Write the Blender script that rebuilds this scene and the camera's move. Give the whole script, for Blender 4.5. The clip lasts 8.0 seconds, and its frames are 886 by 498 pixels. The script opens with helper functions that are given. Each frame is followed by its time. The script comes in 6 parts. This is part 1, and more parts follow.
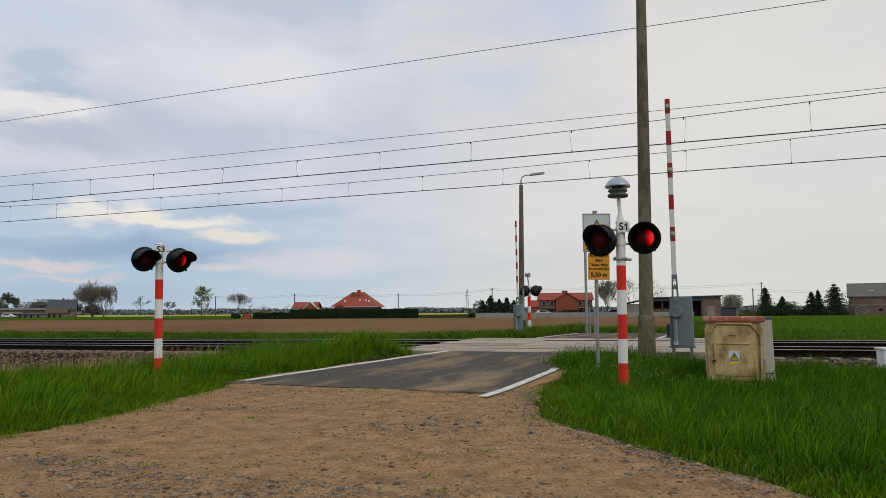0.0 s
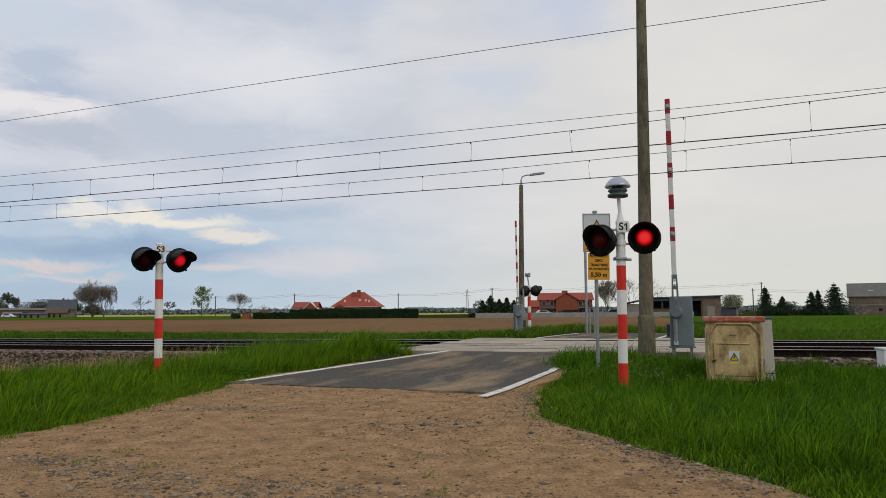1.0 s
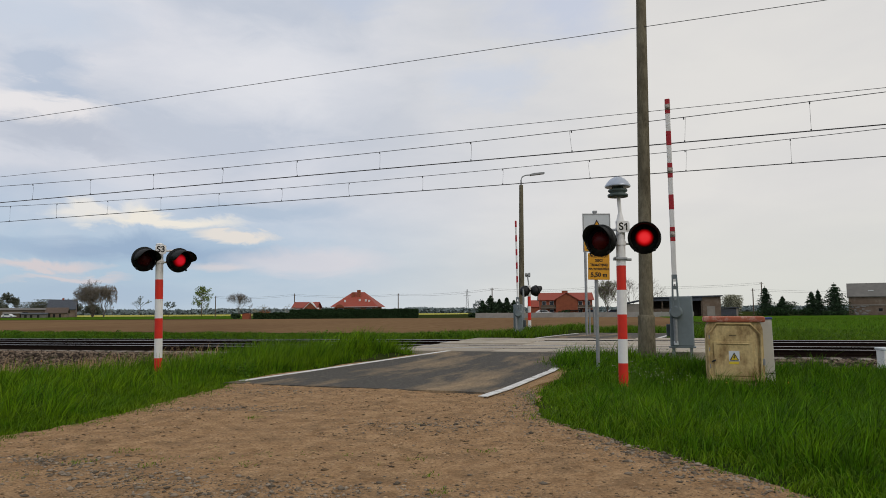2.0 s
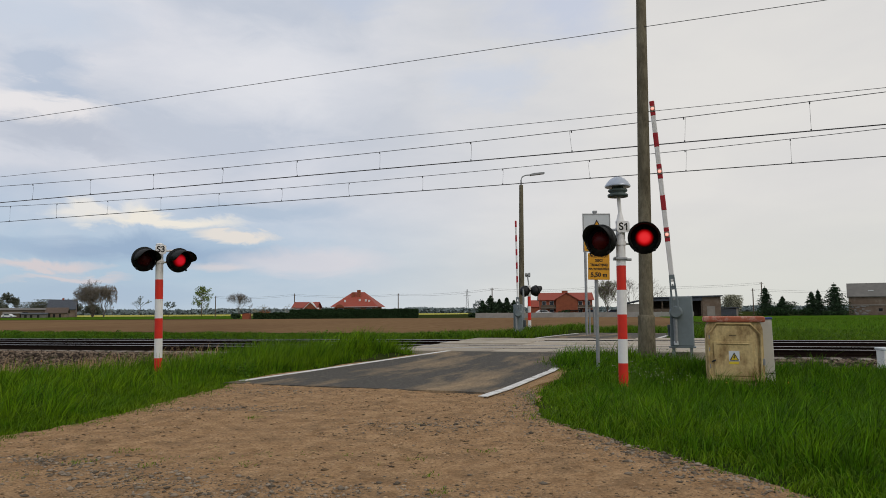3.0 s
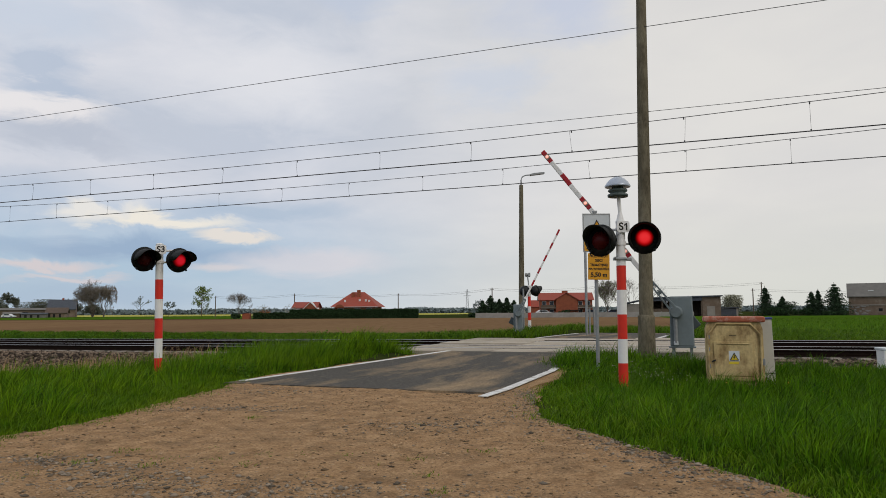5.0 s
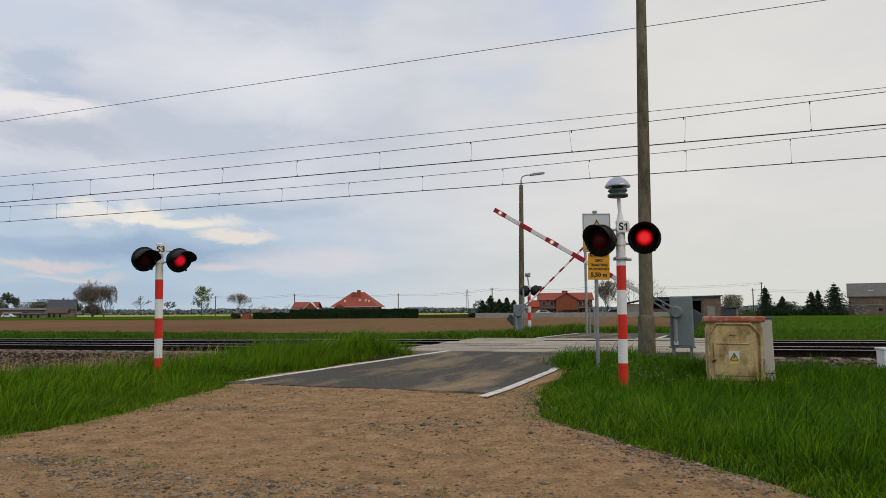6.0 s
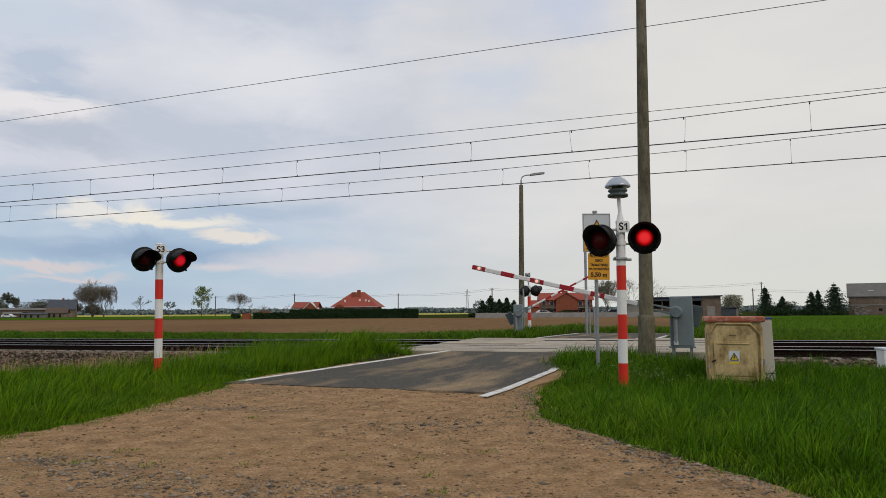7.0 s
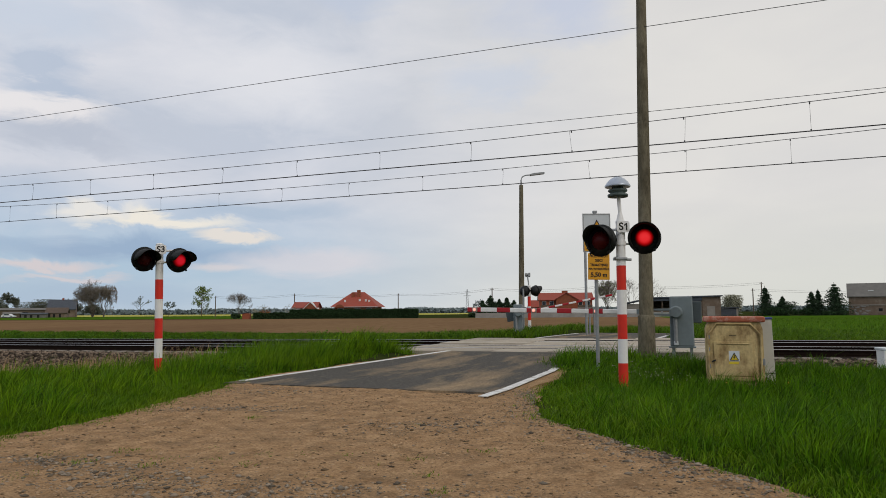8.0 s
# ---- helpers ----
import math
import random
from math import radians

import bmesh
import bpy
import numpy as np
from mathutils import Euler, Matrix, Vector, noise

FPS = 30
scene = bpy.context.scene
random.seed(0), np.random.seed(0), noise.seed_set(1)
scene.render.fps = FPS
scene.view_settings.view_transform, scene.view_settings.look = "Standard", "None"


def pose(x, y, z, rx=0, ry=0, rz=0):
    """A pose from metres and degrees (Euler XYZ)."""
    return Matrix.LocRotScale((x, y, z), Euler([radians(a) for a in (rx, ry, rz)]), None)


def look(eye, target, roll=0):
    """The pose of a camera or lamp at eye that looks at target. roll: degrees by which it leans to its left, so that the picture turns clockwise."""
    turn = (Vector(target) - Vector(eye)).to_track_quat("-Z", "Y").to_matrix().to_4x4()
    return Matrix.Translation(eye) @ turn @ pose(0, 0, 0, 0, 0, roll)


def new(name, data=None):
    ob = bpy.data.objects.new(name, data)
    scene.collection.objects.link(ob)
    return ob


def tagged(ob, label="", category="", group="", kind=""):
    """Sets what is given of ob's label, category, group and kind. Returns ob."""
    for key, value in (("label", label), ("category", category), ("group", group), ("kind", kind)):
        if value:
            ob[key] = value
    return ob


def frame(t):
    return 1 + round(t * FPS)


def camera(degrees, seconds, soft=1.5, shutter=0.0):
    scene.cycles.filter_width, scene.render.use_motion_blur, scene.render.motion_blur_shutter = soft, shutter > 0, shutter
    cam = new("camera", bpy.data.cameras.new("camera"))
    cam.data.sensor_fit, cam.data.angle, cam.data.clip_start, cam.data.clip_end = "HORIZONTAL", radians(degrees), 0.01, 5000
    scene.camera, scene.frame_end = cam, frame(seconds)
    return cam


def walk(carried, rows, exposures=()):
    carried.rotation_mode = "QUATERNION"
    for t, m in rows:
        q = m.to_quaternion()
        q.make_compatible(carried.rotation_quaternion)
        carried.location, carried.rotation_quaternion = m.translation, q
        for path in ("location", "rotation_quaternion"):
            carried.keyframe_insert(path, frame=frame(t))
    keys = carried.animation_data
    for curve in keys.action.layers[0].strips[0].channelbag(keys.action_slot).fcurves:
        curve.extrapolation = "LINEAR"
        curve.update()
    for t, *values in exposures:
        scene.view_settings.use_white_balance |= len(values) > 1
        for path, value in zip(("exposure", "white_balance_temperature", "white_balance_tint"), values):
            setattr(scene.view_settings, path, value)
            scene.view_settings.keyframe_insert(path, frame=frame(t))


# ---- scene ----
# ---- camera ----
cam = camera(66.32, 8.0, soft=0.9)
EYE = (0.0, 0.0, 1.24)
VIEW = look(EYE, (0.0, 10.0, 1.24 + 10 * 111 / 1200), -0.35)
walk(cam, [(0.0, VIEW), (8.0, VIEW)])

# ---- world, sun, exposure ----
scene.view_settings.exposure = 0.0
SUN_ELEVATION, SUN_AZIMUTH = 34, 145     # degrees; azimuth from +y towards +x


def build_world():
    w = bpy.data.worlds.new("world")
    scene.world = w
    w.use_nodes = True
    nt = w.node_tree
    nt.nodes.clear()
    N, K = nt.nodes.new, nt.links.new
    out = N("ShaderNodeOutputWorld")
    sky = N("ShaderNodeTexSky")
    sky.sky_type = "NISHITA"
    sky.sun_disc = False
    sky.sun_elevation = radians(SUN_ELEVATION)
    sky.sun_rotation = radians(SUN_AZIMUTH)
    co = N("ShaderNodeTexCoord")
    sep = N("ShaderNodeSeparateXYZ")
    K(co.outputs["Generated"], sep.inputs[0])

    def m(op, a, b=None, c=None, clamp=False):
        n = N("ShaderNodeMath")
        n.operation = op
        n.use_clamp = clamp
        for i, v in enumerate((a, b, c)):
            if v is None:
                continue
            if isinstance(v, (int, float)):
                n.inputs[i].default_value = v
            else:
                K(v, n.inputs[i])
        return n.outputs[0]

    def mix(f, a, b):
        n = N("ShaderNodeMix")
        n.data_type = "RGBA"
        if isinstance(f, (int, float)):
            n.inputs[0].default_value = f
        else:
            K(f, n.inputs[0])
        for i, v in ((6, a), (7, b)):
            if isinstance(v, tuple):
                n.inputs[i].default_value = (*v, 1)
            else:
                K(v, n.inputs[i])
        return n.outputs[2]

    def rgb(r, g, b):
        return tuple(((c / 255 + 0.055) / 1.055) ** 2.4 for c in (r, g, b))

    def tex(vec, scale, off, detail, rough, dist=0.0):
        mp = N("ShaderNodeMapping")
        mp.inputs["Location"].default_value = off
        K(vec, mp.inputs[0])
        n = N("ShaderNodeTexNoise")
        for key, v in (("Scale", scale), ("Detail", detail), ("Roughness", rough), ("Distortion", dist)):
            n.inputs[key].default_value = v
        K(mp.outputs[0], n.inputs["Vector"])
        return n.outputs[0]

    X, Y, Z = sep.outputs
    # azimuth (from +y towards +x) and elevation in degrees
    az = m("MULTIPLY", m("ARCTAN2", X, Y), 57.2958)
    el = m("MULTIPLY", m("ARCSINE", Z), 57.2958)
    # a cloud layer: directions laid out on a sheet overhead
    up = m("ADD", m("MAXIMUM", Z, 0.0), 0.16)
    sheet = N("ShaderNodeCombineXYZ")
    K(m("DIVIDE", X, up), sheet.inputs[0])
    K(m("DIVIDE", Y, up), sheet.inputs[1])
    flat = N("ShaderNodeCombineXYZ")
    K(m("MULTIPLY", az, 0.03), flat.inputs[0])
    K(m("MULTIPLY", el, 0.075), flat.inputs[1])
    big = tex(sheet.outputs[0], 0.9, (3.1, 1.7, 0), 5, 0.5, 0.2)
    fine = tex(flat.outputs[0], 2.4, (7.3, 0.4, 2), 7, 0.55, 0.3)
    rag = tex(flat.outputs[0], 2.2, (1.3, 4.4, 5), 6, 0.6, 0.3)
    rag2 = tex(flat.outputs[0], 6.0, (5.3, 2.4, 1), 7, 0.62, 0.6)
    # the veil: lavender white in the west, warm and even in the east
    east = m("MULTIPLY_ADD", az, 0.035, 0.42, clamp=True)
    veil = mix(east, rgb(216, 218, 226), rgb(224, 222, 219))
    shade = mix(east, rgb(182, 192, 208), rgb(214, 213, 213))
    f = m("ADD", m("MULTIPLY", big, 0.5), m("MULTIPLY", fine, 0.5))
    f = m("MULTIPLY_ADD", f, 5.5, -2.2, clamp=True)
    clouds = mix(m("MULTIPLY_ADD", f, 0.70, 0.30), shade, veil)

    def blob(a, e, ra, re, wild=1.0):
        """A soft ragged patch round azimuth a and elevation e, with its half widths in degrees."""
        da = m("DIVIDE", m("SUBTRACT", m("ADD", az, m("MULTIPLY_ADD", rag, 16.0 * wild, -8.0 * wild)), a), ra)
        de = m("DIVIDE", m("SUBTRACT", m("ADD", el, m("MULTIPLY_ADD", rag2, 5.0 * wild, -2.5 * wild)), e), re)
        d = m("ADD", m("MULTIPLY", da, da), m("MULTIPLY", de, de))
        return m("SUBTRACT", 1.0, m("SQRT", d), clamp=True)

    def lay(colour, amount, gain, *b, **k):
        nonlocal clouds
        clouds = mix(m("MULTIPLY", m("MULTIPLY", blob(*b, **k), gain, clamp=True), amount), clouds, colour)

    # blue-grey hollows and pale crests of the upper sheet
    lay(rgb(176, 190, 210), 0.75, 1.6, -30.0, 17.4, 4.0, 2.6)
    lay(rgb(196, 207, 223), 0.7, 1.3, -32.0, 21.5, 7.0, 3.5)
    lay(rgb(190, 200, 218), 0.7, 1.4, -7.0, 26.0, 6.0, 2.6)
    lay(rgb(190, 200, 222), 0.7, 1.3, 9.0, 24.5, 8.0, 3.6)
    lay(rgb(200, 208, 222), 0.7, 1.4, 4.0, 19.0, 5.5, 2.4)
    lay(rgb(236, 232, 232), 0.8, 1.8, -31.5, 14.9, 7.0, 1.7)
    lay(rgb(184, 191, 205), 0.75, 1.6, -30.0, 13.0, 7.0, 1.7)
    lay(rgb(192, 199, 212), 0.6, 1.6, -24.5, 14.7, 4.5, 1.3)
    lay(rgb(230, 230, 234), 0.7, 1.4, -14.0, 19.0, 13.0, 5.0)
    # low in the west the sheet breaks open to pale blue
    blue = N("ShaderNodeMixRGB")
    blue.blend_type = "MULTIPLY"
    blue.inputs[0].default_value = 1
    K(sky.outputs[0], blue.inputs[1])
    blue.inputs[2].default_value = (0.1, 0.1, 0.1, 1)
    pale = mix(0.85, blue.outputs[0], rgb(158, 184, 212))
    west = m("MULTIPLY_ADD", az, -0.040, 0.16, clamp=True)
    low = m("MULTIPLY", m("MULTIPLY_ADD", el, -0.17, 1.85, clamp=True), m("MULTIPLY_ADD", el, 0.25, 0.55, clamp=True))
    gaps = m("MULTIPLY_ADD", fine, -2.2, 1.95, clamp=True)
    clouds = mix(m("MULTIPLY", m("MULTIPLY", west, low), gaps), clouds, pale)
    haze = m("MULTIPLY_ADD", el, -0.11, 1.0, clamp=True)
    mid = m("MULTIPLY", haze, m("SUBTRACT", 1.0, east))
    clouds = mix(m("MULTIPLY", mid, 0.5), clouds, rgb(190, 207, 217))
    clouds = mix(m("MULTIPLY", m("MULTIPLY", haze, east), 0.8), clouds, rgb(212, 214, 206))
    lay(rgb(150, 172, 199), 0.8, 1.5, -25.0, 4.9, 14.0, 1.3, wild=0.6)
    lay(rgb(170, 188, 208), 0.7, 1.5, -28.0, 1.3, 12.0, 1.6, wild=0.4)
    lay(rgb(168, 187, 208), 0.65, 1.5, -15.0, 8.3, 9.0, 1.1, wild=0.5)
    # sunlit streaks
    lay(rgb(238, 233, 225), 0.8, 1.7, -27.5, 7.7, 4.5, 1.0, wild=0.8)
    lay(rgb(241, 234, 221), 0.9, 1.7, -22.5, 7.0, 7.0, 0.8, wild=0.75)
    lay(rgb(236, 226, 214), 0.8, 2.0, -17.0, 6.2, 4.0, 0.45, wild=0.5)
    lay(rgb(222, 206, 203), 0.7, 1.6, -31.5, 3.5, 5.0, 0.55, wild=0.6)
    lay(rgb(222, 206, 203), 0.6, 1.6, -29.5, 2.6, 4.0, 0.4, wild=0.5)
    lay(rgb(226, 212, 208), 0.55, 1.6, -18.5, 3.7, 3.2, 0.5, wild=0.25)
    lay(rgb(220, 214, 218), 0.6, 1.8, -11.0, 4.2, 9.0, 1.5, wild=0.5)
    bg = N("ShaderNodeBackground")
    bg.inputs[1].default_value = 1.0
    K(clouds, bg.inputs[0])
    K(bg.outputs[0], out.inputs[0])


build_world()
sun = new("sun", bpy.data.lights.new("sun", "SUN"))
sun.data.energy = 0.58
sun.data.angle = radians(20)
sun.data.color = (1.0, 0.93, 0.82)
_a, _e = radians(SUN_AZIMUTH), radians(SUN_ELEVATION)
sun.matrix_world = look((30 * math.sin(_a) * math.cos(_e), 30 * math.cos(_a) * math.cos(_e), 30 * math.sin(_e)), (0, 0, 0))


# ---- materials ----
def mat(name, c1, c2=None, scale=8.0, rough=0.6, bump=0.0, metal=0.0, c3=None, scale3=0.7, amount3=0.5, stretch=(1, 1, 1),
        vary=0.0, island=False, bump_scale=None, glow=None, strength=0.0, coat=0.0, spec=0.3, turn=0.0, grain=0.0, grain_scale=60):
    """Two-scale noise between colours c1 and c2, patches of c3, optional relief, variation from piece to piece."""
    ma = bpy.data.materials.new(name)
    ma.use_nodes = True
    nt = ma.node_tree
    N, K = nt.nodes.new, nt.links.new
    b = nt.nodes["Principled BSDF"]
    b.inputs["Roughness"].default_value = rough
    b.inputs["Metallic"].default_value = metal
    b.inputs["Specular IOR Level"].default_value = spec
    if coat:
        b.inputs["Coat Weight"].default_value = coat
    co = N("ShaderNodeTexCoord")
    mp = N("ShaderNodeMapping")
    mp.inputs["Scale"].default_value = stretch
    rot = N("ShaderNodeMapping")
    rot.inputs["Rotation"].default_value = (0, 0, radians(turn))
    K(co.outputs["Object"], rot.inputs[0])
    K(rot.outputs[0], mp.inputs[0])

    def nz(s, d=6, r=0.6):
        n = N("ShaderNodeTexNoise")
        n.inputs["Scale"].default_value = s
        n.inputs["Detail"].default_value = d
        n.inputs["Roughness"].default_value = r
        K(mp.outputs[0], n.inputs["Vector"])
        return n.outputs[0]

    def ramp(v, lo, hi):
        n = N("ShaderNodeMapRange")
        n.inputs[1].default_value, n.inputs[2].default_value = lo, hi
        K(v, n.inputs[0])
        return n.outputs[0]

    def mix(f, a, c):
        n = N("ShaderNodeMix")
        n.data_type = "RGBA"
        K(f, n.inputs[0])
        for i, v in ((6, a), (7, c)):
            if isinstance(v, tuple):
                n.inputs[i].default_value = (*v, 1)
            else:
                K(v, n.inputs[i])
        return n.outputs[2]

    c2 = c2 or tuple(x * 0.8 for x in c1)
    col = mix(ramp(nz(scale), 0.3, 0.7), c1, c2)
    if c3:
        f = N("ShaderNodeMath")
        f.operation = "MULTIPLY"
        K(ramp(nz(scale3, 4), 0.48, 0.68), f.inputs[0])
        f.inputs[1].default_value = amount3
        col = mix(f.outputs[0], col, c3)
    if grain:
        g = N("ShaderNodeHueSaturation")
        r_ = N("ShaderNodeMapRange")
        r_.inputs[1].default_value, r_.inputs[2].default_value = 0.32, 0.68
        r_.inputs[3].default_value, r_.inputs[4].default_value = 1 - grain, 1 + grain
        K(nz(grain_scale, 5, 0.75), r_.inputs[0])
        K(r_.outputs[0], g.inputs["Value"])
        K(col, g.inputs["Color"])
        col = g.outputs[0]
    if vary:
        if island:
            rnd = N("ShaderNodeNewGeometry").outputs["Random Per Island"]
        else:
            rnd = N("ShaderNodeObjectInfo").outputs["Random"]
        h = N("ShaderNodeHueSaturation")
        v = N("ShaderNodeMath")
        v.operation = "MULTIPLY_ADD"
        K(rnd, v.inputs[0])
        v.inputs[1].default_value = vary
        v.inputs[2].default_value = 1 - vary / 2
        K(v.outputs[0], h.inputs["Value"])
        K(col, h.inputs["Color"])
        col = h.outputs[0]
    K(col, b.inputs["Base Color"])
    if bump:
        bn = N("ShaderNodeBump")
        bn.inputs["Strength"].default_value = min(1.0, bump)
        bn.inputs["Distance"].default_value = 0.02
        K(nz(bump_scale or scale * 3, 8, 0.65), bn.inputs["Height"])
        K(bn.outputs[0], b.inputs["Normal"])
    if glow:
        b.inputs["Emission Color"].default_value = (*glow, 1)
        b.inputs["Emission Strength"].default_value = strength
    return ma


def lens_material(name, dark, glow, hot, strength, reach):
    """A lamp ball: one side glows, brightest at its +x pole; the other side is dark glass."""
    ma = bpy.data.materials.new(name)
    ma.use_nodes = True
    nt = ma.node_tree
    N, K = nt.nodes.new, nt.links.new
    b = nt.nodes["Principled BSDF"]
    b.inputs["Base Color"].default_value = (*dark, 1)
    b.inputs["Roughness"].default_value = 0.4
    b.inputs["Specular IOR Level"].default_value = 0.12
    co = N("ShaderNodeTexCoord")
    sep = N("ShaderNodeSeparateXYZ")
    K(co.outputs["Object"], sep.inputs[0])
    r = N("ShaderNodeMapRange")
    r.interpolation_type = "SMOOTHSTEP"
    r.inputs[1].default_value, r.inputs[2].default_value = reach * 0.40, reach * 0.99
    K(sep.outputs[0], r.inputs[0])
    ra = N("ShaderNodeValToRGB")
    ra.color_ramp.elements[0].color = (*[c * 0.25 for c in glow], 1)
    ra.color_ramp.elements[1].color = (*hot, 1)
    e = ra.color_ramp.elements.new(0.7)
    e.color = (*glow, 1)
    K(r.outputs[0], ra.inputs[0])
    K(ra.outputs[0], b.inputs["Emission Color"])
    st = N("ShaderNodeMath")
    st.operation = "MULTIPLY"
    K(r.outputs[0], st.inputs[0])
    st.inputs[1].default_value = strength
    K(st.outputs[0], b.inputs["Emission Strength"])
    return ma


# soil colour, made darker still to paint shade into the grass gaps
M_SOIL = mat("soil_grass", (0.022, 0.034, 0.008), (0.038, 0.050, 0.014), 3, 0.95, 0.6, c3=(0.08, 0.065, 0.035), scale3=0.3, spec=0.0)
M_DIRT = mat("dirt_gravel", (0.262, 0.154, 0.075), (0.43, 0.278, 0.150), 5.0, 0.95, 1.0, c3=(0.16, 0.105, 0.060), scale3=2.6, amount3=0.5, bump_scale=38, spec=0.08, grain=0.42, grain_scale=34)
M_STONE = mat("pebble", (0.34, 0.23, 0.13), (0.22, 0.155, 0.10), 1.2, 0.9, 0.3, vary=1.4, island=True, spec=0.15)
M_ASPH = mat("asphalt", (0.046, 0.044, 0.040), (0.125, 0.114, 0.097), 55, 0.9, 0.6, c3=(0.34, 0.245, 0.145), scale3=1.0, amount3=0.9, bump_scale=120, stretch=(1.0, 0.32, 1), turn=23.5, spec=0.15, grain=0.3, grain_scale=30)
M_PAINT = mat("road_paint", (0.78, 0.78, 0.76), (0.62, 0.61, 0.58), 12, 0.7, 0.3, c3=(0.3, 0.27, 0.23), scale3=5, amount3=0.7)
M_CONC = mat("concrete", (0.46, 0.402, 0.322), (0.34, 0.30, 0.24), 5, 0.9, 0.4, c3=(0.19, 0.155, 0.12), scale3=1.0, amount3=0.7, vary=0.3, stretch=(0.35, 1, 1), spec=0.1)
M_GREYSTONE = mat("grey_gravel", (0.27, 0.218, 0.160), (0.175, 0.148, 0.118), 6, 0.9, 0.5, vary=1.2, island=True, spec=0.1)
M_SLEEPER = mat("sleeper_concrete", (0.22, 0.19, 0.16), (0.32, 0.28, 0.24), 8, 0.9, 0.4, vary=0.2)
# near-black: oil, and the shade between the rails put into the colour
M_BALLAST = mat("shaded_ballast_bed", (0.020, 0.015, 0.012), (0.045, 0.034, 0.027), 14, 0.95, 1.0, spec=0.05)
M_BSTONE = mat("ballast_stone", (0.105, 0.076, 0.054), (0.20, 0.152, 0.112), 2, 0.9, 0.3, vary=1.6, island=True, spec=0.1)
M_RAIL = mat("rail_rust", (0.010, 0.006, 0.005), (0.018, 0.011, 0.008), 20, 0.9, 0.3, spec=0.05)
M_RAILTOP = mat("rail_head", (0.55, 0.54, 0.53), (0.42, 0.41, 0.40), 30, 0.28, metal=1.0)
M_WIRE = mat("wire", (0.07, 0.07, 0.075), (0.1, 0.1, 0.1), 20, 0.6, metal=0.4)
M_MAST = mat("mast_concrete", (0.125, 0.108, 0.072), (0.21, 0.185, 0.13), 6, 0.95, 0.8, grain=0.3, grain_scale=28, c3=(0.060, 0.050, 0.034), scale3=2.4, amount3=0.85, stretch=(1, 1, 0.35), spec=0.1)
M_WHITE = mat("white_enamel", (0.82, 0.81, 0.79), (0.72, 0.71, 0.69), 5, 0.45, 0.05, c3=(0.55, 0.53, 0.50), scale3=6, amount3=0.25)
M_RED = mat("red_enamel", (0.70, 0.030, 0.014), (0.6, 0.026, 0.013), 5, 0.45, 0.05, c3=(0.5, 0.03, 0.025), scale3=6, amount3=0.3)
M_BOOMRED = mat("red_reflective_film", (0.42, 0.018, 0.026), (0.32, 0.014, 0.02), 8, 0.4)
M_GREY = mat("grey_painted_steel", (0.19, 0.225, 0.235), (0.155, 0.19, 0.20), 4, 0.5, 0.08, c3=(0.12, 0.14, 0.145), scale3=2.5, amount3=0.5)
M_GREYDARK = mat("dark_grey_steel", (0.085, 0.105, 0.11), (0.065, 0.08, 0.085), 5, 0.6, 0.1)
M_GALV = mat("galvanised_steel", (0.33, 0.34, 0.345), (0.25, 0.26, 0.265), 12, 0.5, 0.05, metal=0.5)
M_BLACK = mat("black_plastic", (0.006, 0.007, 0.007), (0.012, 0.013, 0.013), 6, 0.5, 0.05)
M_BELL = mat("bell_enamel", (0.45, 0.50, 0.58), (0.36, 0.40, 0.46), 5, 0.3, metal=0.4)
M_BELLDARK = mat("bell_body", (0.055, 0.078, 0.074), (0.09, 0.115, 0.108), 8, 0.5)
M_SIGNWHITE = mat("sign_white", (0.62, 0.65, 0.67), (0.55, 0.58, 0.60), 3, 0.5)
M_SIGNYEL = mat("sign_yellow", (0.72, 0.34, 0.02), (0.64, 0.29, 0.018), 4, 0.5)
M_SIGNBLK = mat("sign_black", (0.02, 0.018, 0.016), (0.03, 0.028, 0.025), 6, 0.5)
M_CABINET = mat("cream_cabinet", (0.56, 0.43, 0.21), (0.45, 0.325, 0.145), 4.5, 0.75, 0.25, c3=(0.17, 0.095, 0.035), scale3=5.0, amount3=0.8, stretch=(1, 1, 0.6), grain=0.22, grain_scale=22)
M_CABLID = mat("rusty_red_lid", (0.40, 0.115, 0.06), (0.31, 0.085, 0.045), 6, 0.7, 0.3, c3=(0.62, 0.45, 0.38), scale3=9, amount3=0.6)
M_CABGREY = mat("pale_plastic", (0.56, 0.54, 0.48), (0.48, 0.46, 0.41), 3, 0.6, 0.05)
M_BLUE = mat("blue_plastic", (0.05, 0.07, 0.22), (0.04, 0.06, 0.18), 5, 0.5)
M_LABELYEL = mat("label_yellow", (0.72, 0.56, 0.04), (0.62, 0.46, 0.03), 9, 0.6)
M_PLOUGH = mat("ploughed_earth", (0.172, 0.105, 0.055), (0.228, 0.145, 0.080), 1.3, 0.95, 0.8, c3=(0.13, 0.075, 0.045), scale3=0.05, amount3=0.6, stretch=(1, 0.25, 1), spec=0.0)
M_RAPE = mat("rapeseed_bloom", (0.50, 0.42, 0.03), (0.25, 0.27, 0.04), 0.4, 0.9)
M_CROP = mat("young_crop", (0.036, 0.092, 0.006), (0.070, 0.135, 0.012), 1.1, rough=0.9, bump=0.9, grain=0.35, grain_scale=5, c3=(0.075, 0.118, 0.016), scale3=0.3, amount3=0.6, stretch=(1, 0.3, 1), spec=0.0)
M_BRICK = mat("red_brick_wall", (0.31, 0.092, 0.045), (0.23, 0.068, 0.036), 1.5, 0.85, 0.3)
